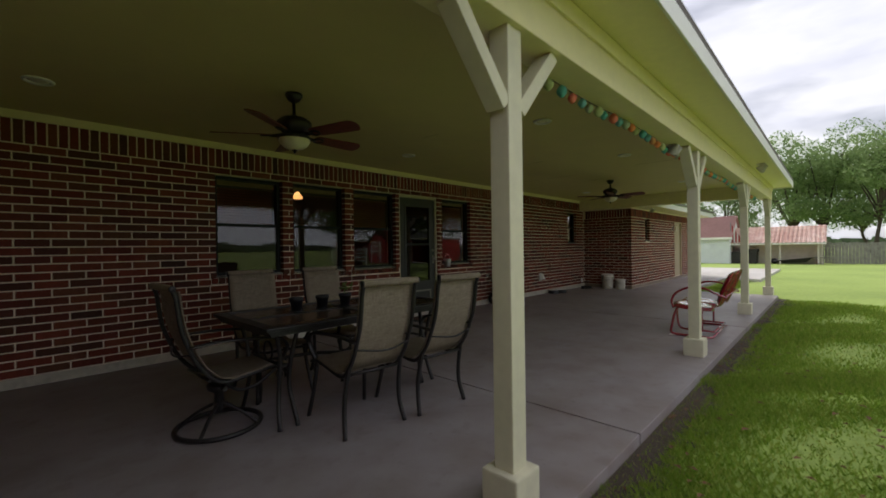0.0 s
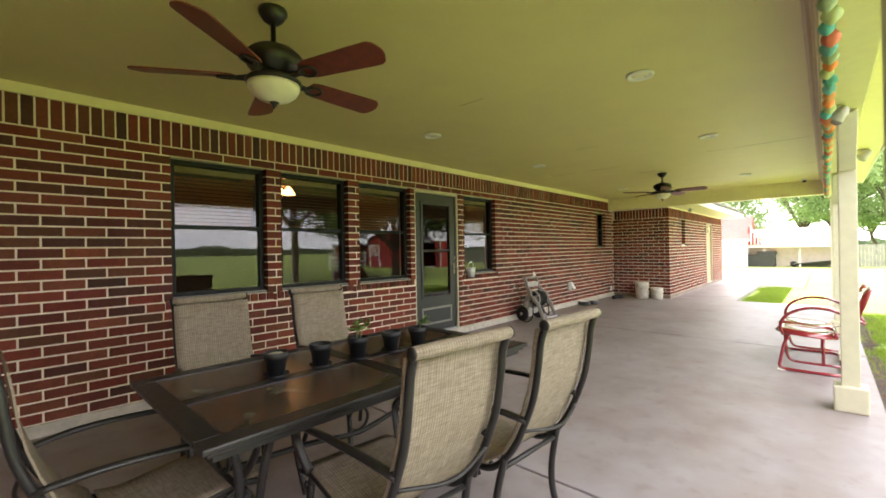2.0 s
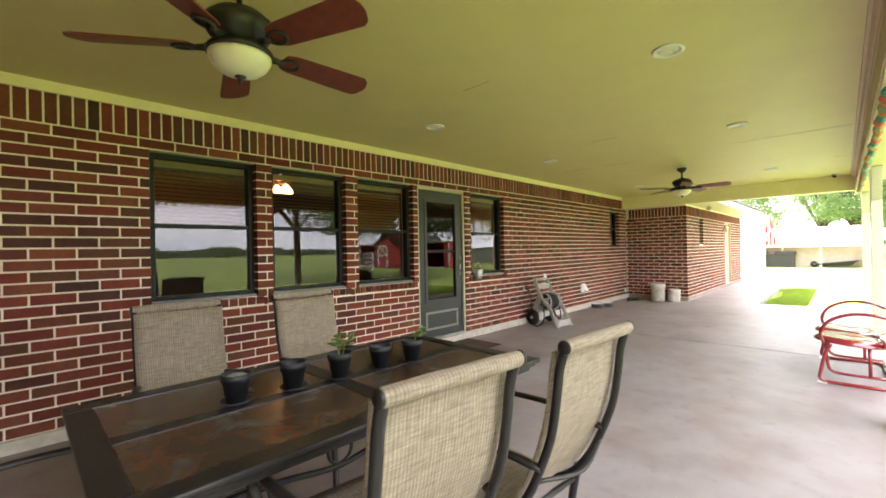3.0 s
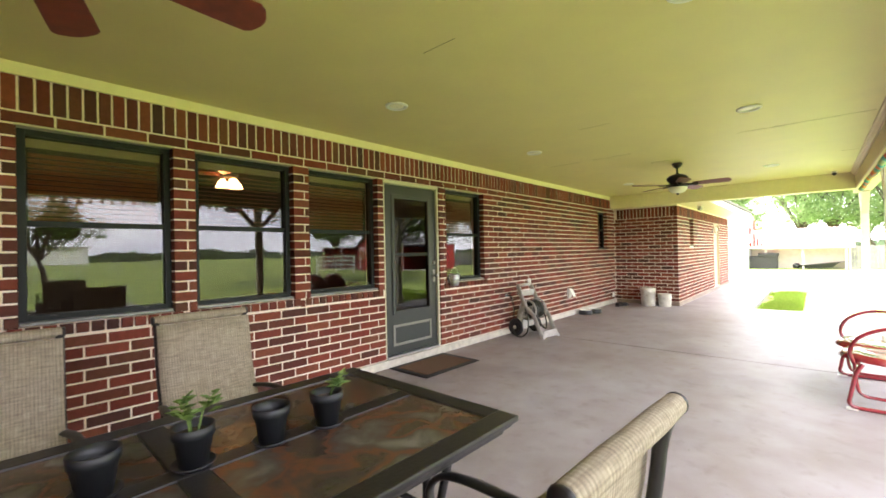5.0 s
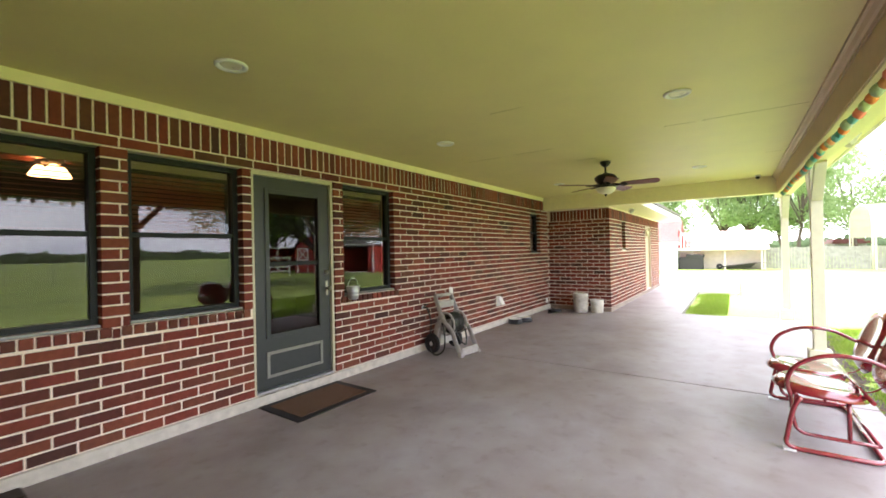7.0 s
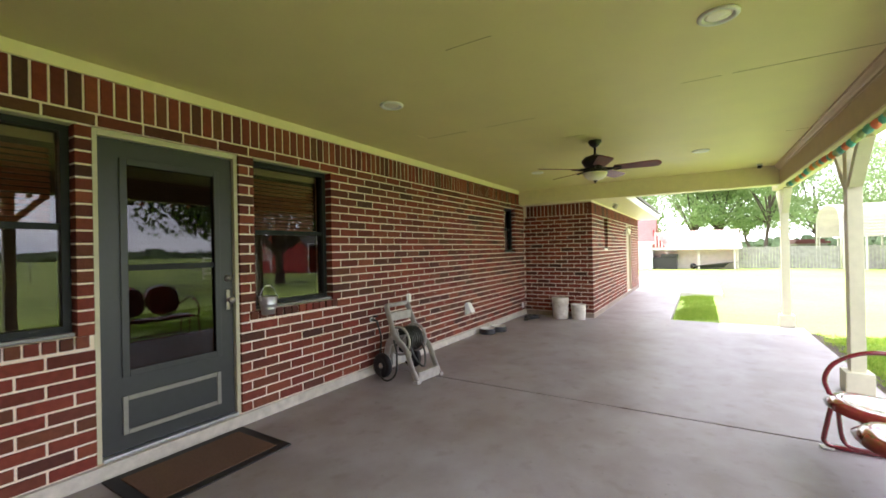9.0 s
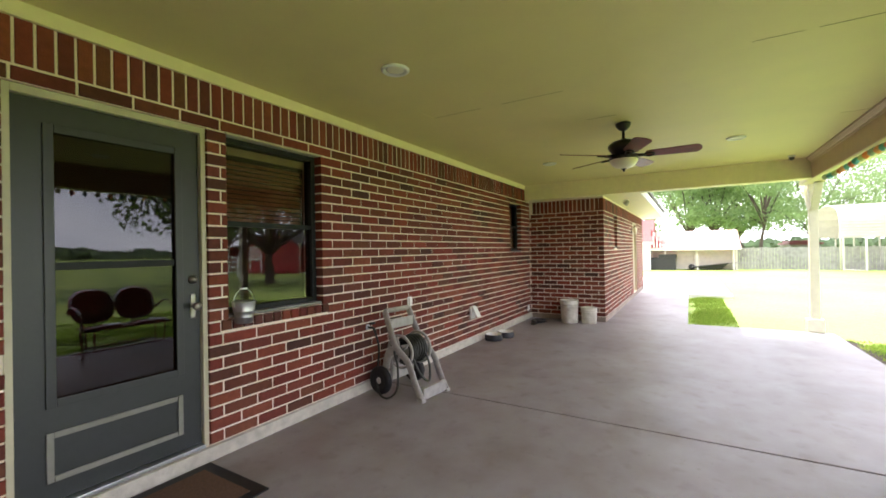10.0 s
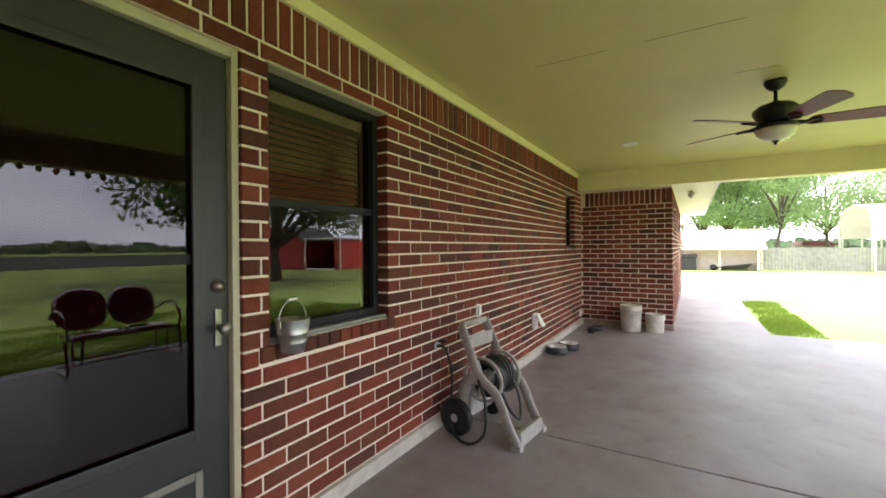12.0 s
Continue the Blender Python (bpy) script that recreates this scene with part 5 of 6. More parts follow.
# ---- yard and distance ----
def tree(x, y, h, spread, seed, leaves=3000, size=0.3, trunk_r=0.3, bare=0.28, label="tall green oak with a broad uneven crown", name="oak_tree", foliage=MAT_LEAF, low=0.42):
    r = random.Random(seed)
    e = thing(name, label, "tree", pose(x, y, LAWN_Z), "yard trees")
    wood = bmesh.new()
    fork = h * bare
    lean = Vector((r.uniform(-0.05, 0.05) * h, r.uniform(-0.05, 0.05) * h, 0))
    add_tube(wood, smooth_path([(0, 0, -0.1), (lean.x * 0.3, lean.y * 0.3, fork * 0.5), (lean.x, lean.y, fork), (lean.x * 1.5, lean.y * 1.5, h * 0.62)], 4), [trunk_r * 1.3] + [trunk_r * (1 - 0.05 * k) for k in range(12)], 10)
    clumps = []
    for k in range(13):
        a, up = k * 2.4 + r.uniform(-0.4, 0.4), r.uniform(low, 0.97)
        rad = spread * (0.35 + 0.65 * math.sqrt(max(0, 1 - ((up - 0.58) / 0.45) ** 2))) * r.uniform(0.7, 1.0)
        tip = Vector((lean.x + rad * math.cos(a), lean.y + rad * math.sin(a), h * up))
        start = Vector((lean.x, lean.y, fork * r.uniform(0.9, 1.25)))
        mid = start.lerp(tip, 0.5) + Vector((0, 0, h * 0.05))
        add_tube(wood, smooth_path([start, mid, tip], 4), [trunk_r * 0.45 * (1 - 0.1 * q) for q in range(9)], 6)
        clumps.append((tip, spread * r.uniform(0.32, 0.5)))
        clumps.append((start.lerp(tip, 0.65) + Vector((r.uniform(-0.5, 0.5), r.uniform(-0.5, 0.5), 0.4)), spread * r.uniform(0.28, 0.42)))
    for k in range(8):
        clumps.append((Vector((lean.x + r.uniform(-0.5, 0.5) * spread, lean.y + r.uniform(-0.5, 0.5) * spread, h * r.uniform(0.6, 0.93))), spread * r.uniform(0.3, 0.45)))
    part("trunk", wood, MAT_BARK, e)
    g = np.random.default_rng(seed)
    which = g.integers(0, len(clumps), leaves)
    cen = np.array([c[0][:] for c in clumps])[which]
    rad = np.array([c[1] for c in clumps])[which]
    d = g.normal(size=(leaves, 3))
    d /= np.linalg.norm(d, axis=1)[:, None]
    pos = cen + d * (rad * g.uniform(0.35, 1.0, leaves) ** 0.6)[:, None] * np.array([1, 1, 0.72])
    a = g.normal(size=(leaves, 3))
    a /= np.linalg.norm(a, axis=1)[:, None]
    b = np.cross(a, g.normal(size=(leaves, 3)))
    b /= np.linalg.norm(b, axis=1)[:, None]
    s = (size * g.uniform(0.6, 1.3, leaves))[:, None]
    v = np.stack([pos - a * s, pos + b * s * 0.45, pos + a * s, pos - b * s * 0.45], 1).reshape(-1, 3)
    quad_mesh("crown", v.tolist(), np.arange(leaves * 4).reshape(-1, 4).tolist(), foliage, e)
    return e


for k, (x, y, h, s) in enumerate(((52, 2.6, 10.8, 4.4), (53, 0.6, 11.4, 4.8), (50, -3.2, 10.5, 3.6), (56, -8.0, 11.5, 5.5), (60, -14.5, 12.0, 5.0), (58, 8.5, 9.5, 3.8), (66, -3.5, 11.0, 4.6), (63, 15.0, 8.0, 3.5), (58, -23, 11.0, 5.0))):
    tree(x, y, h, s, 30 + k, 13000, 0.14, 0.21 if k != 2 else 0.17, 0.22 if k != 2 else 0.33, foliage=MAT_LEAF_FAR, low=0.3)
# trees on the side towards the pasture
tree(15.6, -9.3, 7.0, 5.4, 71, 16000, 0.13, 0.24, 0.2, "spreading live oak with low branches in the lawn", low=0.36)
tree(3.0, -30, 6.0, 3.0, 72, 3600, 0.19, 0.18, 0.22, "round green oak at the pasture edge")
tree(30.0, -36, 9.0, 4.2, 73, 3000, 0.26, 0.3, 0.25, "tall green oak behind the barn")

# far woods along the horizon
g = np.random.default_rng(11)
v, f = [], []
for side in range(2):
    n = 4200
    if side == 0:
        px, py = g.uniform(-230, 230, n), -210 + g.normal(0, 8, n)
    else:
        px, py = 230 + g.normal(0, 8, n), g.uniform(-210, 160, n)
    bump = (2.4 if side == 0 else 2.0) + 1.1 * np.sin(px * 0.05 + py * 0.07) + 0.8 * np.sin(px * 0.21)
    pz = g.uniform(0, 1, n) ** 0.7 * bump
    for x, y, z in zip(px, py, pz):
        i = len(v)
        a, s = g.uniform(0, 3.14), g.uniform(0.9, 2.0)
        ca, sa = math.cos(a) * s, math.sin(a) * s
        v += [(x - ca, y - sa, z - s * 0.5), (x + ca, y + sa, z - s * 0.4), (x + ca * 0.6, y + sa * 0.6, z + s * 0.7), (x - ca * 0.7, y - sa * 0.7, z + s * 0.6)]
        f.append((i, i + 1, i + 2, i + 3))
tagged(quad_mesh("far_woods", v, f, MAT_TREELINE), "dark line of distant trees on the horizon", "woods", "", "stuff")

# board fence across the back of the yard
fence = thing("board_fence", "weathered grey board fence across the yard end", "fence", pose(33.6, 0, LAWN_Z))
r = random.Random(3)
picket = None
y = 1.0
while y > -32:
    h = 1.30 + r.uniform(-0.03, 0.03)
    if picket is None:
        ob = part("board", box_bm((-0.01, -0.07, 0.0), (0.01, 0.07, 1.3), 0.003), MAT_FENCE, fence)
        picket = ob.data
        ob.matrix_basis = pose(0, y, 0)
    else:
        ob = shared("board", picket, fence, pose(r.uniform(-0.008, 0.008), y, r.uniform(-0.03, 0.02), 0, r.uniform(-1, 1), 0))
    y -= 0.152
for z in (0.3, 1.0):
    part("rail", box_bm((0.012, -32, z), (0.05, 1.05, z + 0.09)), MAT_FENCE, fence)

# white outbuilding with a faded roof
shed = thing("white_shed", "white painted garden shed with faded pink roof", "shed", pose(31.5, 6.6, LAWN_Z))
part("shed_wall", box_bm((0, -2.2, 0), (4.0, 4.2, 1.75), 0.01), MAT_SHEDWALL, shed)
bm = bmesh.new()
vv = [bm.verts.new(p) for p in ((-0.2, -2.35, 1.68), (-0.2, 4.35, 1.68), (2.0, 4.35, 3.25), (2.0, -2.35, 3.25), (4.2, 4.35, 1.68), (4.2, -2.35, 1.68))]
bm.faces.new((vv[0], vv[1], vv[2], vv[3]))
bm.faces.new((vv[3], vv[2], vv[4], vv[5]))
bmesh.ops.solidify(bm, geom=list(bm.faces), thickness=0.06)
part("shed_roof", bm, MAT_PINKROOF, shed)
bm = bmesh.new()
add_box(bm, (-0.215, -2.37, 1.60), (-0.19, 4.37, 1.74))
part("fascia_board", bm, MAT_WHITE, shed)
bm = bmesh.new()
for yy in (-2.2, 4.14):
    a = [bm.verts.new(p) for p in ((0, yy, 1.75), (4.0, yy, 1.75), (2.0, yy, 3.18))]
    b = [bm.verts.new(p.co + Vector((0, 0.06, 0))) for p in a]
    bm.faces.new(a)
    bm.faces.new(b)
    for i in range(3):
        bm.faces.new((a[i], a[(i + 1) % 3], b[(i + 1) % 3], b[i]))
part("gable", bm, MAT_SHEDWALL, shed)

# lean-to with rusted iron roof
lean = thing("lean_to_shed", "low open shed with rusted corrugated iron roof", "shed", pose(32.2, 2.2, LAWN_Z))
part("rear_wall", box_bm((0.75, -2.2, 0), (0.85, 2.4, 1.75)), MAT_BOARDS, lean)
part("side_wall", box_bm((0.0, -2.29, 0), (0.85, -2.201, 1.3)), MAT_BOARDS, lean)
part("side_wall", box_bm((0.0, 2.401, 0), (0.85, 2.48, 1.3)), MAT_BOARDS, lean)
bm = bmesh.new()
n = 46
rows = []
for i in range(n + 1):
    yy = -2.45 + 4.95 * i / n
    w = 0.025 * (1 if i % 2 else -1)
    rows.append([bm.verts.new((-0.35, yy, 1.34 + w)), bm.verts.new((1.9, yy, 2.42 + w))])
for a, b in zip(rows, rows[1:]):
    bm.faces.new((a[0], b[0], b[1], a[1]))
bmesh.ops.solidify(bm, geom=list(bm.faces), thickness=0.012)
part("iron_roof", bm, MAT_RUST, lean)
part("eave_board", box_bm((-0.36, -2.45, 1.22), (-0.33, 2.5, 1.31)), MAT_WHITE, lean)
for yy in (-2.1, -0.3, 1.4):
    part("post", box_bm((-0.1, yy - 0.05, 0), (0.0, yy + 0.05, 1.32)), MAT_BOARDS, lean)
junk = thing("wheelbarrow_tray", "dark metal wheelbarrow tray stored under the shed", "wheelbarrow", pose(32.45, 1.35, LAWN_Z))
bm = bmesh.new()
v0 = [bm.verts.new(p) for p in ((-0.25, -0.7, 0.12), (0.25, -0.7, 0.12), (0.25, 0.5, 0.05), (-0.25, 0.5, 0.05))]
v1 = [bm.verts.new(p) for p in ((-0.4, -1.0, 0.42), (0.4, -1.0, 0.42), (0.4, 0.8, 0.2), (-0.4, 0.8, 0.2))]
bm.faces.new(v0)
for i in range(4):
    bm.faces.new((v0[i], v0[(i + 1) % 4], v1[(i + 1) % 4], v1[i]))
part("tray", bm, MAT_DARK, junk)
part("wheel", lathe_bm([(0.02, -0.04), (0.15, -0.045), (0.18, 0.0), (0.15, 0.045), (0.02, 0.04)], 16, (0, 0.85, 0.18), axis="x"), MAT_RUBBER, junk)
for s in (-1, 1):
    part("handle", tube_bm([(s * 0.2, 0.85, 0.18), (s * 0.3, -1.5, 0.45)], 0.025, 6), MAT_FENCE, junk)
crate = thing("stacked_crates", "dark stacked crates under the lean-to roof", "crate", pose(32.35, 3.75, LAWN_Z))
part("crate_body", box_bm((-0.4, -0.7, 0), (0.5, 0.7, 0.75), 0.02), MAT_DARK, crate)
part("crate_lid", box_bm((-0.45, -0.75, 0.751), (0.55, 0.2, 0.95), 0.02), MAT_DARK, crate)

# flag leaning by the lean-to
flag = thing("draped_flag", "striped red and white cloth hung by the shed", "flag", pose(31.9, 4.35, 1.0))
verts_w, verts_r = bmesh.new(), bmesh.new()
for i in range(8):
    bm = verts_r if i % 2 == 0 else verts_w
    x0 = i * 0.09
    a = [bm.verts.new(p) for p in ((0.03 * math.sin(i), -x0, 1.45 - 0.16 * i), (0.03 * math.sin(i + 1), -x0 - 0.09, 1.45 - 0.16 * (i + 1)), (0.03 * math.sin(i + 1), -x0 - 0.09, 0.3), (0.03 * math.sin(i), -x0, 0.3))]
    bm.faces.new(a)
for bm in (verts_r, verts_w):
    bmesh.ops.solidify(bm, geom=list(bm.faces), thickness=0.01)
part("red_stripe", verts_r, MAT_BARN, flag)
part("white_stripe", verts_w, MAT_WHITE, flag)
part("pole", tube_bm([(0.05, 0.06, -1.05), (0.05, 0.06, 1.6)], 0.03, 8), MAT_FENCE, flag)

# metal carport
car = thing("metal_carport", "white steel carport with rounded ribbed roof", "carport", pose(33.0, -7.9, LAWN_Z))
# the vault runs away from the house; its panelled side faces the patio
bm = bmesh.new()
yz = [(0.0, 1.80), (0.02, 2.5), (0.15, 2.95), (0.45, 3.28), (1.0, 3.5), (2.7, 3.72), (4.4, 3.5), (4.95, 3.28), (5.25, 2.95), (5.38, 2.5), (5.4, 1.80)]
rows = [[bm.verts.new((x, yy, z)) for x, z in yz] for yy in (3.2, -4.5)]
for i in range(len(yz) - 1):
    bm.faces.new((rows[0][i], rows[1][i], rows[1][i + 1], rows[0][i + 1]))
bmesh.ops.solidify(bm, geom=list(bm.faces), thickness=0.03)
part("roof_panel", bm, MAT_CARPORT, car)
for z in (1.82, 1.98, 2.14, 2.3, 2.46, 2.62):
    part("rib", box_bm((-0.03, -4.5, z), (-0.005, 3.2, z + 0.09), 0.01), MAT_CARPORT, car)
for yy in (3.1, 2.2, 1.35, 0.2, -1.0, -2.2, -3.4, -4.4):
    for x in (0.02, 5.36):
        part("leg", box_bm((x - 0.035, yy - 0.035, 0), (x + 0.035, yy + 0.035, 1.85)), MAT_CARPORT, car)
for yy in (3.215, -4.5):
    part("end_hoop", tube_bm([(x, yy, z) for x, z in [(0.02, 0.0)] + yz + [(5.38, 0.0)]], 0.04, 6), MAT_CARPORT, car)
for yy in (3.1,):
    part("gusset", tube_bm([(0.02, yy, 0.05), (0.02, yy - 0.9, 0.0)], 0.03, 6), MAT_CARPORT, car)

# red-roofed building beyond the fence
far = thing("red_roofed_house", "low distant building with a dark red roof", "house", pose(64, -7.6, LAWN_Z))
part("wall", box_bm((0, -2.6, 0), (6, 0, 1.4)), MAT_FENCE, far)
bm = bmesh.new()
add_box(bm, (-0.4, -2.8, 1.4), (6.4, 0.2, 1.65))
add_box(bm, (1.0, -2.6, 1.65), (5.4, -0.1, 1.9))
part("roof", bm, MAT_MAROON, far)

# red barn with an open bay and a low lean-to, towards the pasture
barn = thing("red_barn", "red board barn with white trim and an open bay", "barn", pose(22.3, -17.0, LAWN_Z, 0, 0, 76))
prof = [(-3.1, 0), (-3.1, 1.9), (-2.4, 2.6), (-0.85, 3.0), (0.7, 2.6), (1.4, 1.9), (1.4, 0)]
bm = bmesh.new()
a = [bm.verts.new((x, 0, z)) for x, z in prof]
b = [bm.verts.new((x, -4.0, z)) for x, z in prof]
bm.faces.new(a)
bm.faces.new(b)
for i in range(len(prof)):
    k = (i + 1) % len(prof)
    bm.faces.new((a[i], a[k], b[k], b[i]))
part("barn_wall", bm, MAT_BARN, barn)
x = -3.0
while x < 1.35:
    top = 1.85 + 0.6 * max(0, 1 - abs(x + 0.85) / 2.3)
    part("board", box_bm((x + 0.008, 0.001, 0.02), (x + 0.232, 0.022, top)), MAT_BARN, barn)
    x += 0.24
bm = bmesh.new()
for p, q in zip(prof[1:-1], prof[2:-1]):
    d = Vector((q[0] - p[0], 0, q[1] - p[1]))
    m = Matrix.Translation((p[0], 0, p[1])) @ d.to_track_quat("X", "Z").to_matrix().to_4x4()
    add_box(bm, (-0.02, -4.2, 0.01), (d.length + 0.02, 0.25, 0.07), 0, m)
part("barn_roof", bm, MAT_DARK, barn)
x = -2.3
leaf = part("barn_door", box_bm((x - 0.55, 0.024, 0.02), (x + 0.55, 0.05, 1.95)), MAT_BARN, barn)
bm = bmesh.new()
for lo, hi in (((x - 0.55, 0.052, 0.02), (x - 0.43, 0.08, 1.95)), ((x + 0.43, 0.052, 0.02), (x + 0.55, 0.08, 1.95)), ((x - 0.42, 0.052, 1.83), (x + 0.42, 0.08, 1.95)), ((x - 0.42, 0.052, 0.98), (x + 0.42, 0.08, 1.1))):
    add_box(bm, lo, hi)
for s in (-1, 1):
    add_box(bm, (-0.05, 0.055, -0.55), (0.05, 0.075, 0.55), 0, pose(x, 0, 1.47, 0, s * 48, 0))
part("door_trim", bm, MAT_WHITE, leaf, "white crossed door trim")
# open bay on the far end
part("bay_roof", box_bm((1.41, -4.0, 2.08), (4.2, 0.2, 2.16)), MAT_WHITE, barn)
part("bay_rear_wall", box_bm((1.41, -4.0, 0), (4.1, -3.9, 2.07)), MAT_BARN, barn)
part("bay_side_wall", box_bm((4.0, -3.89, 0), (4.1, 0.0, 2.07)), MAT_BARN, barn)
part("bay_pillar", box_bm((3.72, 0.0, 0), (4.12, 0.06, 2.07)), MAT_BARN, barn)
part("pillar_trim", box_bm((4.125, -0.02, 0), (4.2, 0.08, 2.3)), MAT_WHITE, barn)
part("pillar_trim", box_bm((1.42, 0.0, 0), (1.5, 0.08, 2.07)), MAT_WHITE, barn)
part("bay_sill", box_bm((1.51, -0.05, 0), (3.71, 0.05, 0.12)), MAT_WHITE, barn)
# low lean-to beside the doors
part("lean_roof", box_bm((-7.6, -4.2, 2.0), (-3.13, -0.2, 2.08)), MAT_WHITE, barn)
part("lean_rear_wall", box_bm((-7.5, -4.1, 0), (-3.13, -4.0, 1.99)), MAT_BARN, barn)
part("lean_side_wall", box_bm((-7.5, -3.99, 0), (-7.4, -0.3, 1.99)), MAT_BARN, barn)
for x in (-7.3, -5.2, -3.2):
    part("lean_post", box_bm((x - 0.05, -0.4, 0), (x + 0.05, -0.3, 1.99)), MAT_WHITE, barn)

pen = thing("white_rail_fence", "white rail fence panels beside the barn", "fence", pose(16.0, -17.2, LAWN_Z, 0, 0, 25))
for k in range(3):
    part("post", box_bm((k * 1.3 - 0.06, -0.06, 0), (k * 1.3 + 0.06, 0.06, 1.35)), MAT_WHITE, pen)
for z in (0.3, 0.6, 0.9, 1.2):
    part("rail", box_bm((0, -0.09, z), (2.6, -0.061, z + 0.11)), MAT_WHITE, pen)
wire = thing("pasture_fence", "wire pasture fence on slim steel posts", "fence", pose(-40, -24, LAWN_Z))
for k in range(26):
    part("post", tube_bm([(k * 2.0, 0, 0), (k * 2.0, 0, 1.3)], 0.03, 6), MAT_FENCE, wire)
for z in (0.35, 0.7, 1.05, 1.25):
    part("wire", tube_bm([(0, 0, z), (50, 0, z)], 0.008, 4), MAT_GALV, wire)
farm = thing("farm_building", "pale distant farm building in the pasture", "building", pose(6, -150, LAWN_Z))
part("wall", box_bm((0, -6, 0), (14, 0, 4.5)), MAT_WHITE, farm)
part("roof", box_bm((-0.5, -6.5, 4.5), (14.5, 0.5, 5.2)), MAT_CARPORT, farm)

# bare earth along the slab edge, then grass
bm = bmesh.new()
rows, x = [], -2.4
re = random.Random(12)
while x < 11.3:
    w = 0.12 + 0.09 * math.sin(x * 2.3) * math.sin(x * 0.9 + 1) + re.uniform(0, 0.14)
    rows.append([bm.verts.new((x, 0.433, LAWN_Z + 0.03)), bm.verts.new((x, 0.433 - w * 0.6, LAWN_Z + 0.022 + re.uniform(0, 0.012))), bm.verts.new((x, 0.433 - w * 1.4, LAWN_Z + 0.002))])
    x += 0.05
for a, b in zip(rows, rows[1:]):
    for k in range(2):
        bm.faces.new((a[k], b[k], b[k + 1], a[k + 1])).smooth = True
structure("ground_edge", bm, MAT_SOIL, "bare dark earth along the slab edge", "earth")


def patchy(x, y):
    return 0.5 + 0.25 * np.sin(x * 2.1 + 1.3 * np.sin(y * 2.7)) + 0.25 * np.sin(y * 5.3 + x * 3.7 + 2 * np.sin(x * 1.7))


def grass(x0, x1, y0, y1, n, seed, h, name, fade=1.0):
    """Blades in uneven tufts, thinning out away from y1."""
    g = np.random.default_rng(seed)
    x, y = g.uniform(x0, x1, n), y1 - (y1 - y0) * g.uniform(0, 1, n) ** fade
    tuft = patchy(x, y)
    keep = (g.uniform(0, 1, n) < 0.1 + 1.0 * tuft) & ((y < y1 - 0.14) | (g.uniform(0, 1, n) < 0.3 * tuft))
    x, y, tuft = x[keep], y[keep], tuft[keep]
    n = len(x)
    a, b = g.uniform(0, 6.28, n), g.uniform(0, 6.28, n)
    hh = h * g.uniform(0.4, 1.2, n) * (0.55 + 0.8 * tuft)
    w = 0.004 * g.uniform(0.7, 1.6, n) * (h / 0.05)
    base = np.stack([x, y, np.full(n, LAWN_Z)], 1)
    side = np.stack([np.cos(a) * w, np.sin(a) * w, np.zeros(n)], 1)
    tip = base + np.stack([np.cos(b) * hh * 0.6, np.sin(b) * hh * 0.6, hh], 1)
    v = np.stack([base - side, base + side, tip], 1).reshape(-1, 3)
    tagged(quad_mesh(name, v.tolist(), np.arange(n * 3).reshape(-1, 3).tolist(), MAT_BLADES), "uneven mown green grass blades of the lawn", "grass", "", "stuff")


grass(-0.3, 5.0, -3.6, 0.43, 150000, 1, 0.055, "grass", 1.7)
grass(5.0, 11.3, -3.6, 0.43, 90000, 2, 0.065, "grass", 1.7)
grass(11.32, 16.3, 1.55, 2.32, 30000, 3, 0.06, "grass", 1.0)
rl = random.Random(9)
v, f = [], []
for k in range(160):
    x, y = rl.uniform(0.8, 8), 0.4 - 1.6 * rl.random() ** 1.6
    a, s = rl.uniform(0, 6.28), rl.uniform(0.018, 0.04)
    i = len(v)
    z = LAWN_Z + 0.04
    ca, sa = math.cos(a) * s, math.sin(a) * s
    v += [(x - ca, y - sa, z), (x - sa * 0.5, y + ca * 0.5, z + 0.012), (x + ca, y + sa, z + 0.004), (x + sa * 0.5, y - ca * 0.5, z + 0.01)]
    f.append((i, i + 1, i + 2, i + 3))
tagged(quad_mesh("fallen_leaves", v, f, MAT_DEADLEAF), "dry brown fallen leaves scattered in the grass", "leaves", "", "stuff")


# ---- bricks, laid last ----
COURSE, BRICK, JOINT, BASE = 0.0808, 0.254, 0.0128, 0.09
rng = random.Random(7)


def intervals(u0, u1, z, holes):
    out = [(u0, u1)]
    for a, b, c, d in holes:
        if c < z < d:
            nxt = []
            for p, q in out:
                if b <= p or a >= q:
                    nxt.append((p, q))
                    continue
                if a > p:
                    nxt.append((p, a))
                if b < q:
                    nxt.append((b, q))
            out = nxt
    return out


def course_bricks(u0, u1, z0, rows, holes):
    """Running bond: (start, end, bottom, height) of every brick."""
    out = []
    for i in range(rows):
        z = z0 + i * COURSE
        for a, b in intervals(u0, u1, z + COURSE / 2, holes):
            shift = (i % 2) * BRICK / 2 + 0.03
            k = math.floor((a - shift) / BRICK)
            u = k * BRICK + shift
            while u < b - 1e-6:
                p, q = max(u, a), min(u + BRICK, b)
                if q - p > 0.03:
                    out.append((p + (JOINT / 2 if p > a + 1e-6 else 0), q - (JOINT / 2 if q < b - 1e-6 else 0), z + JOINT / 2, COURSE - JOINT))
                u += BRICK
    return out


def soldiers(u0, u1, z0, h, pitch=0.0785):
    n = int((u1 - u0) / pitch)
    return [(u0 + i * pitch + JOINT / 2, u0 + (i + 1) * pitch - JOINT / 2, z0 + JOINT / 2, h - JOINT) for i in range(n)]


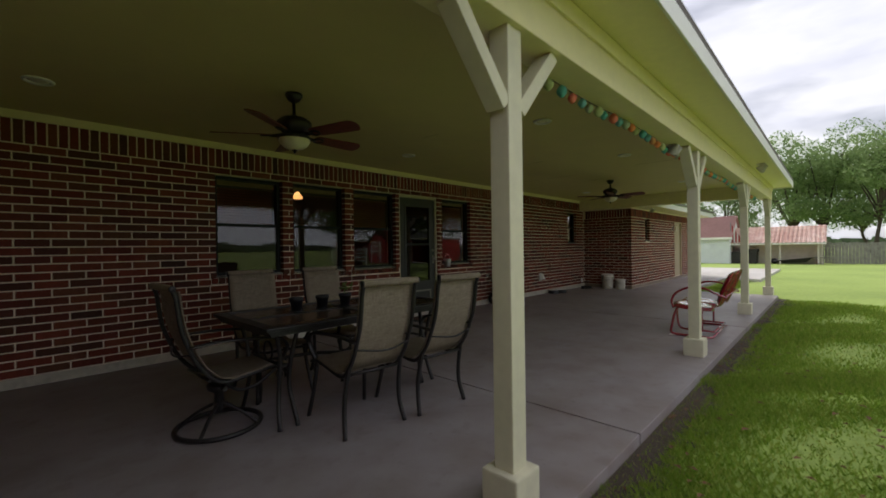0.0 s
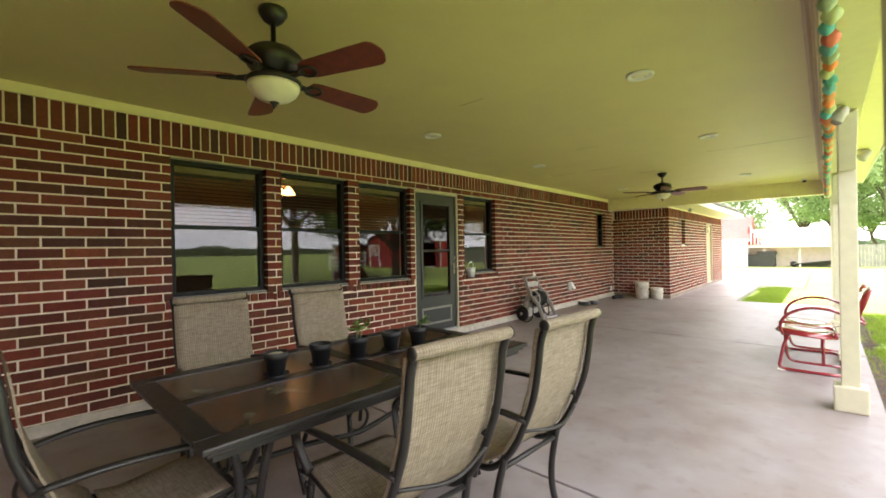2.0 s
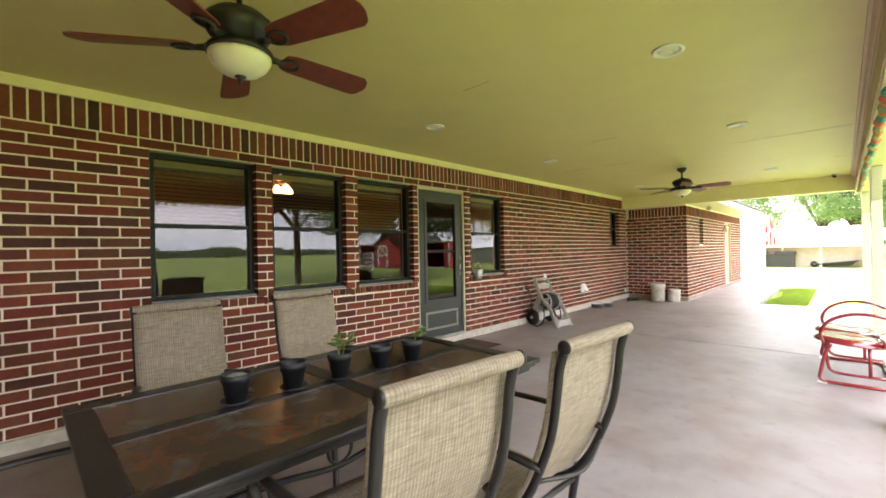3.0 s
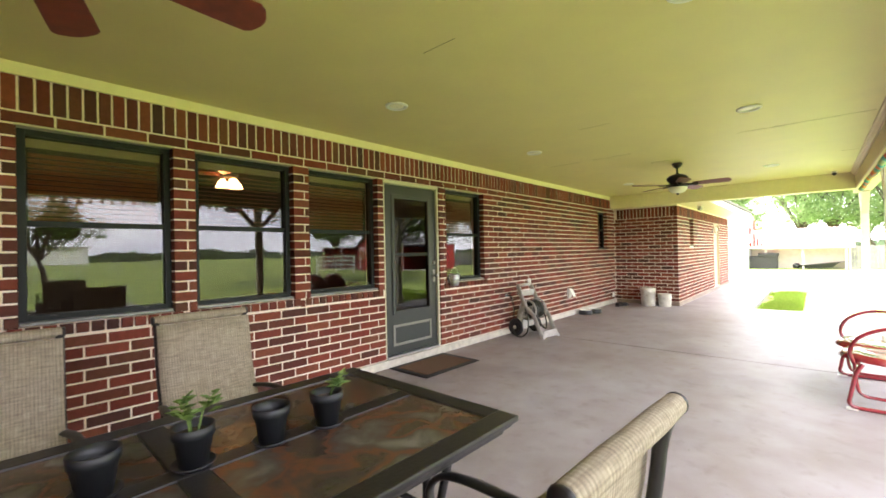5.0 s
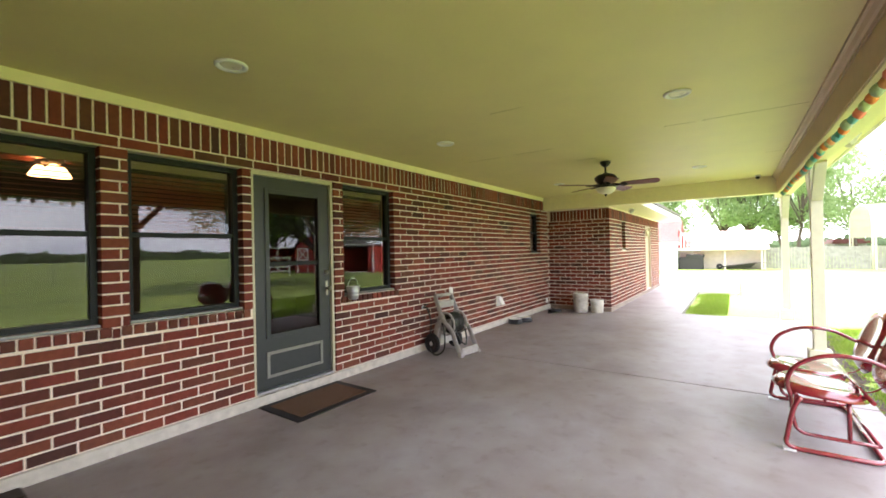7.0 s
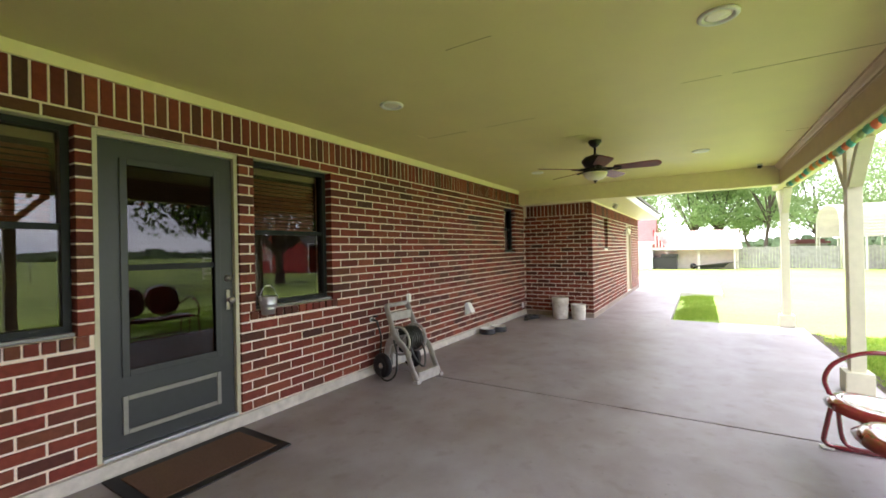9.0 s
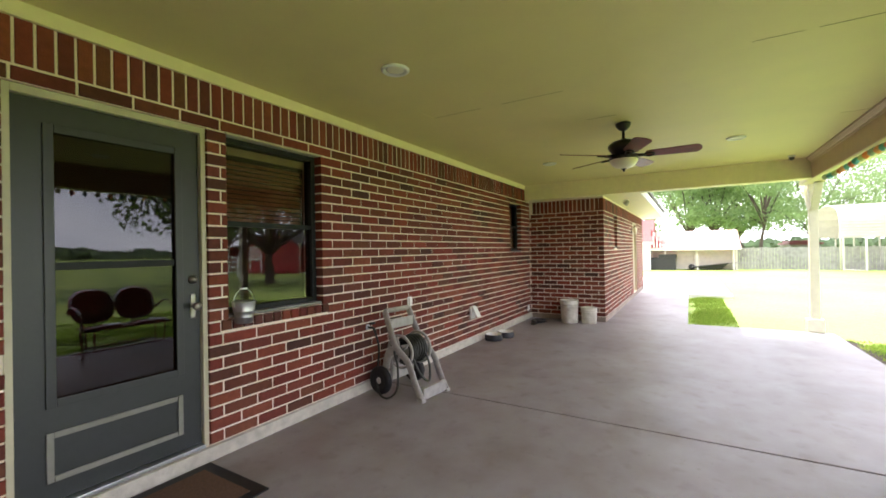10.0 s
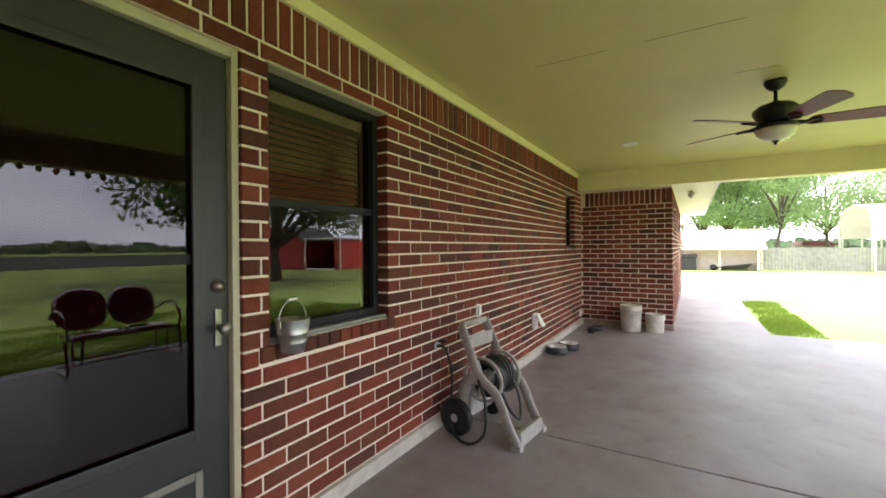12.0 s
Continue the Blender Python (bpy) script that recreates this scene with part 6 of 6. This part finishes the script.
def brick_verts(p, q, z, h, depth, b=0.004):
    """A brick's front with eased edges; the back is buried in the mortar."""
    c = b * 1.0
    front = [(p + c, 0, z + c), (q - c, 0, z + c), (q - c, 0, z + h - c), (p + c, 0, z + h - c)]
    edge = [(p, c, z), (q, c, z), (q, c, z + h), (p, c, z + h)]
    back = [(p, depth, z), (q, depth, z), (q, depth, z + h), (p, depth, z + h)]
    return front + edge + back


BRICK_FACES = [(0, 1, 2, 3)] + [(k, 4 + k, 4 + (k + 1) % 4, (k + 1) % 4) for k in range(4)] + [(4 + k, 8 + k, 8 + (k + 1) % 4, 4 + (k + 1) % 4) for k in range(4)]


def lay(bricks, place, near, parent, cap=290):
    """near(u, z): the stretch in which each brick is a piece of its own; the rest is joined."""
    verts, faces, cache, count = [], [], {}, 0
    for p, q, z, h in bricks:
        dy = rng.uniform(-0.002, 0.002)
        if near((p + q) / 2, z) and count < cap:
            count += 1
            key = (round(q - p, 3), round(h, 3))
            if key not in cache:
                me = bpy.data.meshes.new("brick")
                w, hh = (q - p) / 2, h
                me.from_pydata([place(*v) for v in brick_verts(-w, w, 0, hh, 0.085)], [], [f[::-1] for f in BRICK_FACES])
                me.materials.append(MAT_BRICK)
                cache[key] = me
            o0, o1 = Vector(place(0, 0, 0)), Vector(place((p + q) / 2, dy, z))
            ob = new("brick", cache[key])
            ob.parent = parent
            ob.location = o1 - o0
        else:
            base = len(verts)
            verts += [place(v[0], v[1] + dy, v[2]) for v in brick_verts(p, q, z, h, 0.085)]
            faces += [tuple(base + i for i in f[::-1]) for f in BRICK_FACES]
    rest = quad_mesh("brick_courses", verts, faces, MAT_BRICK_REST, parent)
    rest["kind"] = "stuff"


def front(u, d, z):
    return (u, WALL_Y + d, z)


sills = [(a - 0.06, b + 0.06, c - 0.082, c) for a, b, c, d in OPENINGS if c > 0.2]
main = course_bricks(-2.6, WING_X, BASE, 27, OPENINGS + sills)
main += soldiers(-2.6, WING_X, BASE + 27 * COURSE, 0.24)
lay(main, front, lambda u, z: 4.5 < u < 7.6, wall_main)
rows = []
for a, b, c, d in sills:
    rows += [(p, q, z, h) for p, q, z, h in soldiers(a, b, c, 0.082, (b - a) / round((b - a) / 0.078))]
lay(rows, lambda u, d, z: (u, WALL_Y - 0.012 + d, z), lambda u, z: True, wall_main, 80)


def wing_front(u, d, z):
    return (u, WING_Y + d, z)


def wing_side(u, d, z):
    return (WING_X + d, u, z)


side = course_bricks(WING_Y + 0.002, WALL_Y - 0.001, BASE, 24, []) + soldiers(WING_Y + 0.002, WALL_Y, BASE + 24 * COURSE, 0.24)
lay(side, wing_side, lambda u, z: True, wall_wing, 200)
fr = course_bricks(WING_X + 0.001, WING_END, BASE, 24, WING_OPENINGS) + soldiers(WING_X, WING_END, BASE + 24 * COURSE, 0.24)
lay(fr, wing_front, lambda u, z: False, wall_wing)
